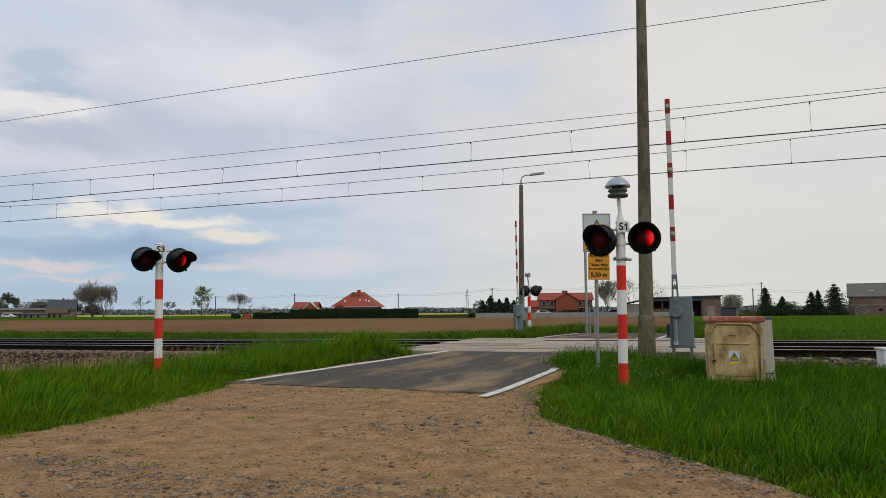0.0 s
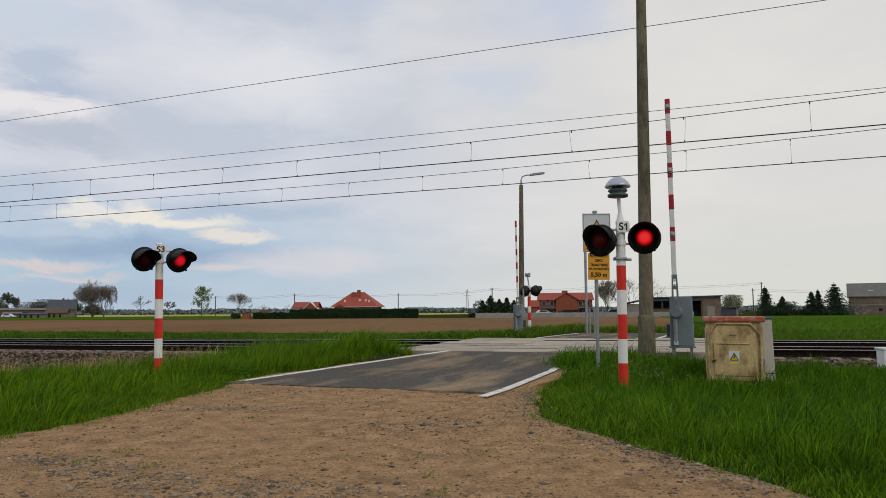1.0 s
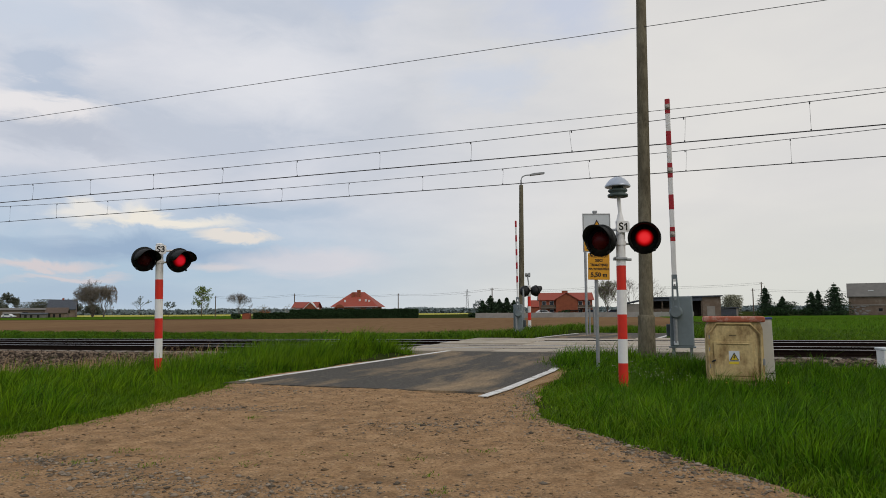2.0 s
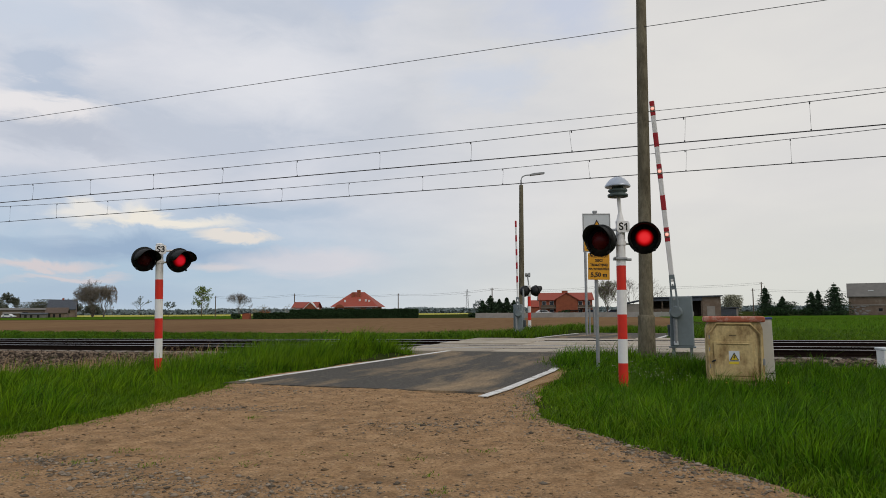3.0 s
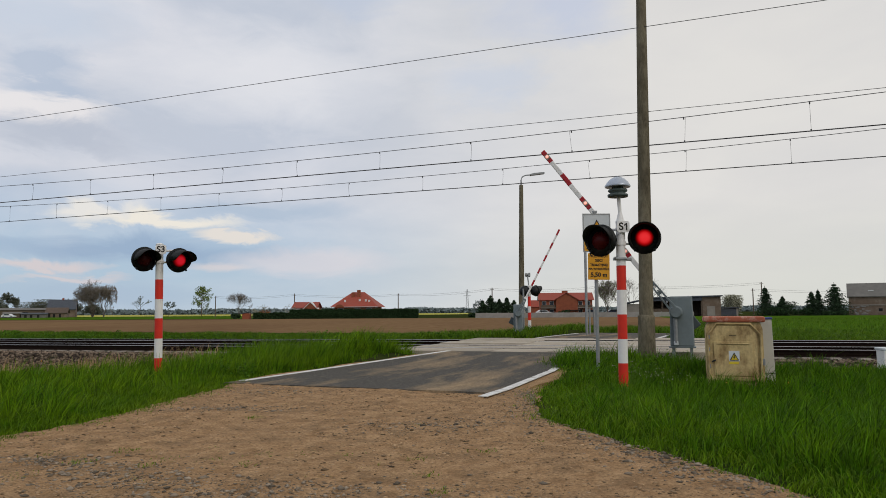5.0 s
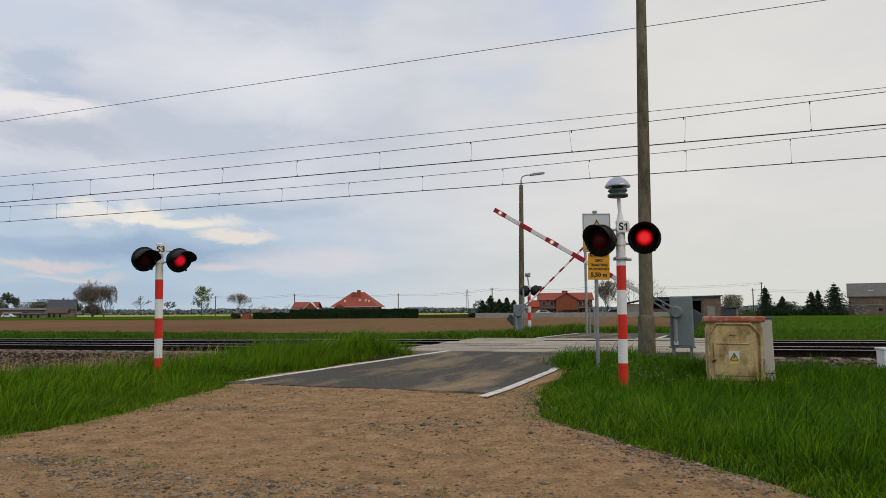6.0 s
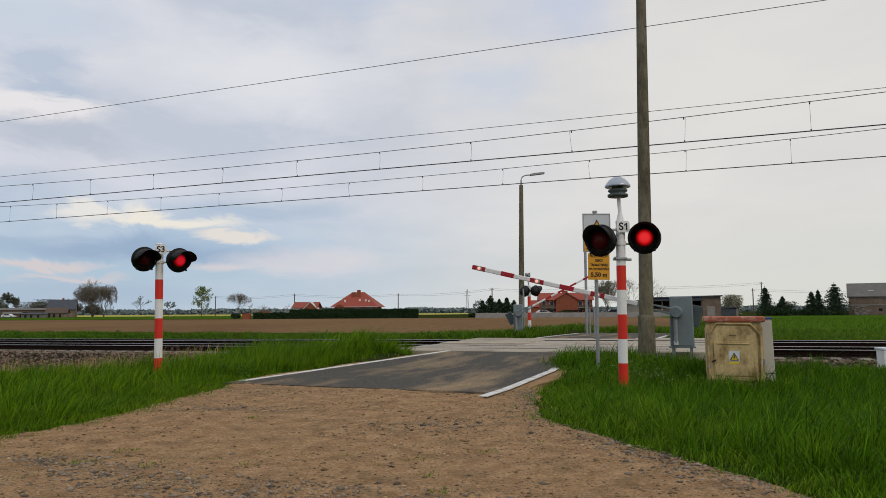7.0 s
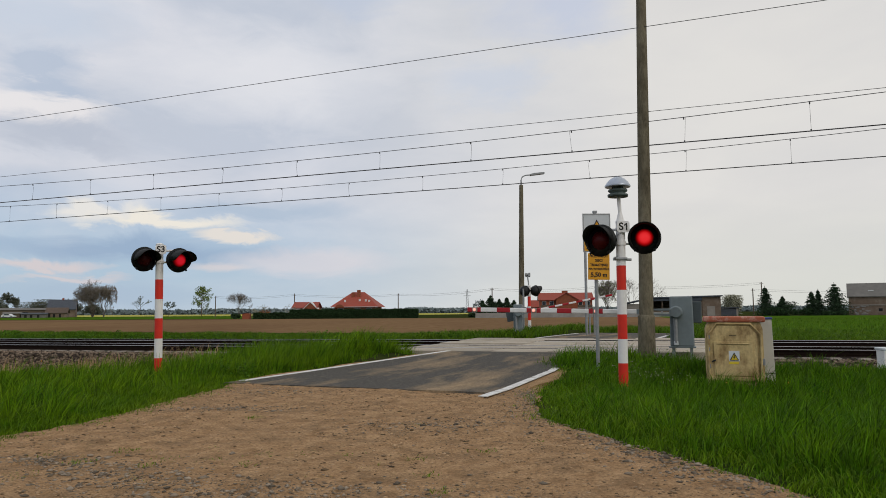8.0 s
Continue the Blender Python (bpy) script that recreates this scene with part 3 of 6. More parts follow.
rng = np.random.default_rng(5)
k = 22000
ss, yy = rng.uniform(-36, 9, k), rng.uniform(-3.6, 7.2, k)
front = rng.random(k) < 0.87
yy[front] = rng.uniform(-3.6, -1.2, front.sum())
zz = np.interp(yy, [p[0] for p in prof], [p[1] for p in prof])
keep = ((yy < -1.25) | (rng.random(k) < 0.3)) & ~((ss > -8.3) & (ss < 1.2) & (yy > -2.3)) & (np.abs(np.abs(yy - np.where(yy > 2, GAP, 0)) - 0.75) > 0.12)
stuff = stones("ballast_stones", np.stack([ss, yy, zz + 0.005], -1)[keep], rng.uniform(0.025, 0.062, k)[keep], M_BSTONE, 3, parent=bed)
tagged(stuff, "angular grey-brown ballast stones", kind="stuff")

RAILPROF = ((-0.075, -0.172), (-0.075, -0.16), (-0.012, -0.14), (-0.010, -0.045), (-0.036, -0.032), (-0.036, -0.006), (0.036, -0.006), (0.036, -0.032), (0.010, -0.045), (0.012, -0.14), (0.075, -0.16), (0.075, -0.172))


def extrude_x(poly, x0, x1):
    bm = bmesh.new()
    a = [bm.verts.new((x0, y, z)) for y, z in poly]
    b = [bm.verts.new((x1, y, z)) for y, z in poly]
    n = len(poly)
    bm.faces.new(a), bm.faces.new(b[::-1])
    for i in range(n):
        bm.faces.new((a[i], a[(i + 1) % n], b[(i + 1) % n], b[i]))
    bmesh.ops.recalc_face_normals(bm, faces=bm.faces[:])
    return bm


sleeper_mesh = None


def rail_track(y0, label):
    global sleeper_mesh
    tr = thing("railway_track", TRACK @ pose(0, y0, 0), label, "railway track", "tracks of the line")
    for y in (-0.7535, 0.7535):
        r = part("rail", extrude_x(RAILPROF, -120, 80), M_RAIL, tr, "rusty steel rail with a polished head")
        r.location.y = y
        h = part("rail_head", extrude_x(((-0.034, -0.007), (-0.030, 0.0), (0.030, 0.0), (0.034, -0.007)), -120, 80), M_RAILTOP, r)
    if sleeper_mesh is None:
        bm = bmesh.new()
        box(bm, -0.13, 0.13, -1.3, 1.3, -0.36, -0.19, taper=0.0)
        for s in (-1, 1):
            box(bm, -0.12, 0.12, s * 0.75 - 0.3, s * 0.75 + 0.3, -0.195, -0.172, taper=0.12)
        sl = part("sleeper", bm, M_SLEEPER, tr)
        sleeper_mesh = sl.data
        sl.location.x = -42
        first = 1
    else:
        first = 0
    for i in range(first, 94):
        s = -42 + 0.6 * i
        if -8.2 < s < 1.0:
            continue
        sl = new("sleeper", sleeper_mesh)
        sl.parent = tr
        sl.location = (s, random.uniform(-0.02, 0.02), random.uniform(-0.008, 0.0))
    return tr


rail_track(0, "near railway track, rusty rails on concrete sleepers")
rail_track(GAP, "farther railway track, rusty rails on concrete sleepers")

crossing = thing("level_crossing_deck", TRACK, "pale worn concrete slabs paving the crossing between the rails", "crossing deck", kind="structure")
for y0, y1 in ((-2.2, -0.83), (-0.66, -0.005), (0.005, 0.66), (0.83, 1.98), (1.99, GAP - 0.83), (GAP - 0.66, GAP - 0.005), (GAP + 0.005, GAP + 0.66), (GAP + 0.83, GAP + 2.2)):
    me = None
    for i in range(6):
        if me is None:
            p = part("slab", B(-0.735, 0.735, y0, y1, -0.2, -0.004, bevel=0.012), M_CONC, crossing)
            me = p.data
        else:
            p = new("slab", me)
            p.parent = crossing
        p.location = (-7.35 + 1.5 * i, 0, random.uniform(-0.012, 0.006))
        p.rotation_euler = (random.uniform(-0.004, 0.004), random.uniform(-0.004, 0.004), 0)


# ---- overhead line ----
def wire(name, label, pts, r, seg=6, m=M_WIRE, group="overhead wires"):
    ob = part(name, T(pts, r, seg), m)
    return tagged(ob, label, "wire", group)


def catenary(y, low, mid, k, s_drop, step):
    """Contact wire, messenger wire and droppers over one track, as one thing."""
    c = thing("overhead_line", TRACK, "contact wire hung by droppers from a messenger wire", "overhead line", "overhead lines")
    cz = lambda s: low - 0.0057 * s
    zig = lambda s: y
    span = np.arange(-90, 60.1, 2.5)
    for dy in (-0.03, 0.03):
        part("contact_wire", T([(s, zig(s) + dy, cz(s)) for s in span], 0.009, 5), M_WIRE, c)
    up = lambda s: mid + k * (min(max(s, -38), 20) - s_drop[1]) ** 2
    part("messenger_wire", T([(s, y, up(s)) for s in span], 0.0105, 5), M_WIRE, c)
    for i in range(-3, 16):
        s = s_drop[0] - step * i
        bm = T([(s, zig(s), cz(s)), (s + 0.06 * math.sin(i * 2.3), y, up(s))], 0.004, 5)
        tube(bm, [(s, zig(s), cz(s) - 0.01), (s, zig(s), cz(s) + 0.05)], 0.018, 6)
        tube(bm, [(s, y, up(s) - 0.06), (s, y, up(s) + 0.01)], 0.018, 6)
        part("dropper", bm, M_WIRE, c)


catenary(0.0, 5.535, 6.14, 0.00085, (2.94, -10.3), 3.06)
catenary(GAP, 5.51, 6.11, 0.0008, (2.95, -11), 3.1)
_p = [TRACK @ Vector((s, -3.4, 7.535 - 0.0055 * s)) for s in range(-90, 60, 5)]
wire("feeder_wire", "single dark feeder wire above the near masts", _p, 0.0075)
_p = [TRACK @ Vector((s, GAP + 3.3, 8.57 - 0.0102 * s)) for s in range(-90, 60, 5)]
wire("earth_wire", "thin earth wire beyond the far track", _p, 0.0105)


def mast():
    t = thing("catenary_mast", pose(4.54, 15.3, 0.1, 0, 0.95, 0), "weathered round concrete mast beside the track", "mast")
    part("shaft", T([(0, 0, 0.9), (0, 0, 10.5)], [0.158, 0.098], 28), M_MAST, t)
    part("foundation", T([(0, 0, -0.6), (0, 0, 0.92), (0, 0, 1.0), (0, 0, 1.04)], [0.205, 0.182, 0.192, 0.166], 28), M_MAST, t, "wider concrete socket with a rough rim")


mast()


# ---- crossing signals ----
BANDS_NEAR = (("red", 0.04, 0.41), ("white", 0.41, 0.79), ("red", 0.79, 1.18), ("white", 1.18, 1.57), ("red", 1.57, 1.96))
LENSES = []


def head(root, x, z, facing, y=0.0, low=False):
    """A round lamp head: black disc, barrel with hood, red lens ball. facing: degrees turned about z from -y."""
    m = pose(x, y, z, 0, 0, facing)
    bm = bmesh.new()
    # backing disc with a rolled rim; the axis is -y
    tube(bm, [(0, 0.015, 0), (0, -0.02, 0), (0, -0.035, 0), (0, -0.02, 0)], [0.255, 0.262, 0.25, 0.235], 40)
    hd = part("lamp_head", bm, M_BLACK, root, "round black lamp head")
    hd.matrix_basis = m @ pose(0, 0, 0, 10) @ Matrix.Scale(0.94, 4) if low else m
    part("housing", T([(0, 0.0, 0), (0, 0.13, 0), (0, 0.20, 0), (0, 0.215, 0)], [0.222, 0.215, 0.14, 0.05], 28), M_BLACK, hd)
    # hood: a barrel open below, longer at the top
    bm = bmesh.new()
    seg = 40
    rows = []
    for j in range(seg + 1):
        a = radians(-38 + (256) * j / seg)
        ln = 0.14 + 0.15 * max(0.0, math.sin(a)) ** 0.6 if math.sin(a) > 0 else 0.12 + 0.06 * math.sin(a)
        if low and math.sin(a) > 0:
            ln = 0.16 + 0.33 * math.sin(a) ** 0.4 * (1 - 0.35 * math.sin(a) ** 2)
        ca, sa = math.cos(a), math.sin(a)
        rows.append([bm.verts.new((r * ca, y, r * sa)) for r, y in ((0.225, -0.02), (0.235, -ln), (0.225, -ln - 0.004), (0.213, -0.02))])
    for r0, r1 in zip(rows, rows[1:]):
        for i in range(3):
            bm.faces.new((r0[i], r0[i + 1], r1[i + 1], r1[i]))
    bmesh.ops.recalc_face_normals(bm, faces=bm.faces[:])
    part("hood", bm, M_BLACK, hd, "black sun hood open below", smooth=True)
    for sx in (-1, 1):
        k = part("hood_clip", T([(sx * 0.15, -0.03, -0.185), (sx * 0.15, -0.08, -0.205)], 0.022, 10), M_BLACK, hd)
    bm = bmesh.new()
    bmesh.ops.create_uvsphere(bm, u_segments=32, v_segments=20, radius=0.165)
    ln = part("lens", bm, M_LENS, hd, "red signal lens", smooth=True)
    ln.matrix_basis = pose(0, 0.04, 0, 0, 0, -90)
    return hd, ln


def signal(m, plate, left, right, bell=True, bands=BANDS_NEAR, z_arm=2.55, lens=None):
    root = thing("crossing_signal", m, "red and white banded post with two black lamp heads" + (" and bell" if bell else ""), "crossing signal", "crossing signals")
    post = part("post", T([(0, 0, -0.3), (0, 0, z_arm + 0.12)], 0.073, 28), M_WHITE, root, "white tubular steel post")
    for i, (c, z0, z1) in enumerate(bands):
        part("band", T([(0, 0, z0), (0, 0, z1)], 0.0755, 28, cap=True), M_RED if c == "red" else M_WHITE, post, c + " painted band")
    cone = [(0, 0, z_arm + 0.12), (0, 0, z_arm + 0.15), (0, 0, z_arm + 0.29)] if bell else [(0, 0, z_arm + 0.12), (0, 0, z_arm + 0.14), (0, 0, z_arm + 0.15)]
    part("cap", T(cone, [0.08, 0.062, 0.026], 24), M_WHITE, root)
    bm = T([(-0.24, 0.07, z_arm), (0.30, 0.07, z_arm)], 0.022, 12)
    tube(bm, [(-0.24, 0.07, z_arm - 0.23), (0.30, 0.07, z_arm - 0.23)], 0.018, 12)
    for z in (z_arm, z_arm - 0.23):
        tube(bm, [(0, 0, z - 0.02), (0, 0, z + 0.02)], 0.084, 20)
    tube(bm, [(0, 0, z_arm - 0.26), (0, 0, z_arm - 0.2)], 0.088, 20)
    part("bracket", bm, M_WHITE, root, "white cross bracket")
    bm = T([(-0.10, -0.02, 2.06), (0.13, -0.02, 2.05)], 0.012, 8)
    box(bm, -0.11, 0.08, -0.1, 0.09, 2.05, 2.09, bevel=0.008)
    tube(bm, [(-0.13, -0.06, 2.08), (-0.07, -0.06, 2.08)], 0.02, 8)
    tube(bm, [(0.08, -0.06, 2.055), (0.15, -0.06, 2.055)], 0.02, 8)
    if bell:
        part("clamp", bm, M_GALV, root, "grey clamp with bolts")
    else:
        bm.free()
    out = []
    for x, z, f, *y in (left, right):
        hd, ln = head(root, x, z, f, *y)
        if lens:
            ln.data.materials[0] = lens
        out.append(ln)
    if plate:
        pl = part("number_plate", P(((-0.10, -0.065), (-0.075, -0.09), (0.075, -0.09), (0.10, -0.065), (0.10, 0.065), (0.075, 0.09), (-0.075, 0.09), (-0.10, 0.065)), -0.012, 0.0), M_WHITE, root, "white plate with a black code")
        pl.matrix_basis = pose(0.02 if bell else 0.08, -0.10 if bell else -0.13, z_arm + (0.03 if bell else 0.01), 0, 0, 0 if bell else 20)
        if plate == "S1":
            text_part("lettering", "S", 0.165, pose(-0.036, -0.014, 0, 90, 0, 0), M_SIGNBLK, pl)
            part("numeral", P(((0.040, -0.058), (0.062, -0.058), (0.062, 0.060), (0.044, 0.060), (0.012, 0.034), (0.012, 0.012), (0.040, 0.032)), -0.0155, -0.0125), M_SIGNBLK, pl)
        else:
            text_part("lettering", plate, 0.165, pose(0, -0.014, 0, 90, 0, 0), M_SIGNBLK, pl)
    if bell:
        bl = part("bell_dome", T([(0, 0, 3.22), (0, 0, 3.235), (0, 0, 3.25), (0, 0, 3.30), (0, 0, 3.35), (0, 0, 3.385), (0, 0, 3.395)], [0.202, 0.207, 0.200, 0.168, 0.12, 0.06, 0.01], 40), M_BELL, root, "pale blue-grey domed bell cover")
        bl.matrix_basis = pose(-0.03, 0, 0.02)
        bb = part("bell_body", T([(0, 0, 3.03), (0, 0, 3.035), (0, 0, 3.065), (0, 0, 3.075), (0, 0, 3.085), (0, 0, 3.10), (0, 0, 3.125), (0, 0, 3.14), (0, 0, 3.155), (0, 0, 3.165), (0, 0, 3.19), (0, 0, 3.23)], [0.12, 0.160, 0.164, 0.160, 0.12, 0.12, 0.152, 0.155, 0.148, 0.10, 0.085, 0.10], 32), M_BELLDARK, root, "dark ribbed bell body")
        bb.matrix_basis = pose(-0.03, 0, 0.045)
        part("stem", T([(0, 0, z_arm + 0.25), (-0.02, 0, 3.09)], 0.03, 14), M_WHITE, root)
    return root, out


s1, s1_lens = signal(pose(2.85, 10.9, 0.0, 0, 0.5, 0), "S1", (-0.315, 2.365, -38), (0.385, 2.41, -15))
BANDS_LOW = tuple((c, z0 + 0.0, z1 + 0.0) for c, z0, z1 in (("red", -0.1, 0.296), ("white", 0.296, 0.677), ("red", 0.677, 1.075), ("white", 1.075, 1.45), ("red", 1.45, 1.842)))
s3, s3_lens = signal(pose(-5.62, 13.5, 0.07, 0, -1.1, 0), "S3", (-0.235, 2.245, 43, -0.17, True), (0.40, 2.215, 47, -0.05, True), bell=False, bands=BANDS_LOW, z_arm=2.42, lens=M_LENSOFFAXIS)
BANDS_FAR = (("white", 0.15, 0.62), ("red", 0.62, 0.98), ("white", 0.98, 1.26), ("red", 1.26, 1.72))
s2, s2_lens = signal(pose(3.98, 31.5, 0.2, 0, 0, 0), "", (-0.2, 1.97, 140), (0.30, 1.98, 122), bell=False, bands=BANDS_FAR, z_arm=2.1)
bm = T([(0, 0, 2.15), (-0.06, 0, 2.68)], 0.03, 10)
tube(bm, [(-0.18, 0, 2.64), (0.06, 0, 2.64)], 0.02, 8)
part("camera_bracket", bm, M_GALV, s2)
bm = B(-0.02, 0.07, -0.06, 0.06, 2.64, 2.82, bevel=0.015)
tube(bm, [(-0.18, -0.02, 2.74), (-0.04, -0.02, 2.74)], [0.075, 0.06], 14)
part("siren_horn", bm, M_GALV, s2, "pale grey siren horn")


# ---- half barriers ----
BEACONS = []


def barrier(m, length, reds, lamps, wide, span, label):
    """Housing on a stand, and a boom that turns about its shaft. Local x: the way of the lowered boom."""
    root = thing("barrier", m, label, "barrier", "crossing barriers")
    x0, x1 = span
    part("housing", box(bmesh.new(), x0, x1, 0.08, 0.42, -0.79, 0.37, bevel=0.03, taper=0.06), M_GREY, root, "grey steel drive housing")
    part("base_plate", B(x0 - 0.03, x1 + 0.03, 0.05, 0.45, -0.82, -0.787, bevel=0.008), M_GREY, root)
    for x in (x0 + 0.07, x1 - 0.07):
        part("stand_leg", B(x - 0.035, x + 0.035, 0.12, 0.38, -1.45, -0.82, bevel=0.01), M_GALV, root)
    part("shaft_cover", T([(0, 0.10, 0), (0, -0.03, 0), (0, -0.05, 0)], [0.15, 0.145, 0.10], 28), M_GREY, root)
    part("cable_pipe", T([(x0 + 0.13, 0.05, -0.10), (x0 + 0.13, 0.05, -0.70)], 0.045, 12), M_GALV, root)
    part("cable_box", B(x0 + 0.08, x0 + 0.18, 0.01, 0.08, -0.76, -0.66, bevel=0.02), M_SIGNWHITE, root)
    bm = bmesh.new()
    k = length / 4.96
    for sg in (-1, 1):
        prism(bm, ((0.04, sg * 0.035), (0.06, sg * 0.088), (0.86 * k, sg * 0.060), (0.86 * k, sg * 0.028)), -0.16, -0.085)
    prism(bm, ((0.52 * k, -0.05), (0.60 * k, -0.05), (0.60 * k, 0.05), (0.52 * k, 0.05)), -0.155, -0.09)
    prism(bm, ((0.76 * k, -0.05), (0.86 * k, -0.05), (0.86 * k, 0.05), (0.76 * k, 0.05)), -0.155, -0.09)
    bmesh.ops.bevel(bm, geom=bm.edges[:], offset=0.006, segments=1, affect="EDGES")
    tube(bm, [(0, -0.165, 0), (0, -0.04, 0)], 0.115, 24)
    boom = part("boom", bm, M_GREY, root, "boom arm with a grey root bracket")
    wt = part("boom_tube", box(bmesh.new(), 0.70 * k, length, -0.150, -0.100, -wide / 2, wide / 2, bevel=0.018), M_WHITE, boom, "white boom tube")
    bm = B(-0.56, -0.28, 0.46, 0.58, -0.26, 0.24, bevel=0.02)
    box(bm, -0.30, 0.06, 0.47, 0.53, -0.06, 0.06)
    tube(bm, [(0, 0.43, 0), (0, 0.55, 0)], 0.07, 16)
    for z in (-0.13, 0.12):
        tube(bm, [(-0.42, 0.445, z), (-0.42, 0.47, z)], 0.03, 10)
    part("counterweight", bm, M_GREYDARK, boom, "dark grey counterweight on the back arm")
    for x in (0.30, 0.62):
        part("bolt", T([(x * k, -0.18, 0), (x * k, -0.155, 0)], 0.025, 8), M_GALV, boom)
    for a, b in reds:
        part("stripe", box(bmesh.new(), a, b, -0.1535, -0.0965, -wide / 2 - 0.0035, wide / 2 + 0.0035, bevel=0.018), M_BOOMRED, boom, "dark red reflective stripe")
    for x in lamps:
        part("beacon_mount", box(bmesh.new(), x - 0.07, x + 0.07, -0.165, -0.09, -wide / 2 - 0.006, wide / 2 + 0.006, bevel=0.01), M_PLASTER, boom, "pale lamp mount")
        bm = bmesh.new()
        bmesh.ops.create_uvsphere(bm, u_segments=20, v_segments=12, radius=0.055)
        ln = part("beacon", bm, M_BEACON, boom, "small boom lamp", smooth=True)
        ln.matrix_basis = pose(x, -0.15, 0, 0, 0, -90)
        BEACONS.append((ln, x > 4))
    return root, boom


REDS = ((1.63, 1.98), (2.37, 2.74), (3.12, 3.49), (3.89, 4.25), (4.65, 5.02))
near_barrier, near_boom = barrier(pose(5.373, 15.737, 1.195, 0, 0, -20), 5.0, REDS, (1.80, 3.30, 4.82), 0.11, (-0.15, 0.38),
                                  "grey barrier drive with a red and white striped boom")
k = 3.62 / 4.96
REDS_FAR = tuple((a, a + 0.28) for a in (1.26, 1.82, 2.38, 2.95, 3.55))
far_barrier, far_boom = barrier(pose(3.08, 28.0, 1.15, 0, 0, -12), 3.83, REDS_FAR, (), 0.07, (-0.22, 0.16), "grey barrier drive with a striped boom beyond the tracks")


def sign_post():
    t = thing("warning_sign", pose(3.0, 13.2, 0.0, 0, 0.2, 0), "white lightning warning sign above a yellow text plate on pole", "warning sign")
    part("pole", T([(-0.02, 0.03, -0.3), (-0.02, 0.03, 3.2)], 0.035, 16), M_GALV, t, "galvanised steel pole")
    part("pole_cap", B(-0.06, 0.02, -0.01, 0.07, 3.155, 3.2, bevel=0.005), M_GALV, t)
    pl = part("sign_plate", box(bmesh.new(), -0.275, 0.265, -0.03, -0.012, 2.38, 3.135, bevel=0.006), M_SIGNWHITE, t, "pale grey-white sign plate")
    bm = bmesh.new()
    for a in ((-0.275, 0.265, 3.11, 3.137), (-0.275, 0.265, 2.378, 2.40), (-0.277, -0.255, 2.40, 3.11), (0.245, 0.267, 2.40, 3.11)):
        box(bm, a[0], a[1], -0.036, -0.028, a[2], a[3])
    part("rim", bm, M_GALV, pl, "dark grey rim")
    part("triangle", P(((-0.21, 2.63), (0.21, 2.63), (0.0, 3.02)), -0.036, -0.0305), M_SIGNBLK, pl, "black triangle outline")
    part("triangle_field", P(((-0.175, 2.65), (0.175, 2.65), (0.0, 2.98)), -0.039, -0.0365), M_SIGNYEL, pl, "orange-yellow triangle")
    part("lightning_bolt", P(((0.02, 2.89), (-0.05, 2.77), (-0.005, 2.775), (-0.045, 2.68), (0.055, 2.80), (0.01, 2.797), (0.045, 2.88)), -0.042, -0.0395), M_SIGNBLK, pl, "black lightning bolt")
    part("text_field", B(-0.25, 0.24, -0.0365, -0.0305, 2.405, 2.60), M_SIGNYEL, pl, "yellow text field")
    for z, w in ((2.55, 0.2), (2.50, 0.18), (2.45, 0.21)):
        part("text_bar", B(-w, w, -0.039, -0.037, z - 0.014, z + 0.014), M_SIGNBLK, pl)
    p2 = part("text_plate", box(bmesh.new(), -0.215, 0.205, -0.03, -0.012, 1.84, 2.355, bevel=0.006), M_SIGNYEL, t, "yellow plate with black Polish lettering")
    p2.rotation_euler = (0, radians(0.8), 0)
    for body, z, size in (("PRZEWODY", 2.30, 0.066), ("SIECI", 2.215, 0.068), ("TRAKCYJNEJ", 2.13, 0.060), ("NA WYSOKOŚCI", 2.05, 0.051), ("5,50 m", 1.935, 0.115)):
        text_part("lettering", body, size, pose(-0.005, -0.033, z, 90, 0, 0), M_SIGNBLK, p2, depth=0.003)


sign_post()


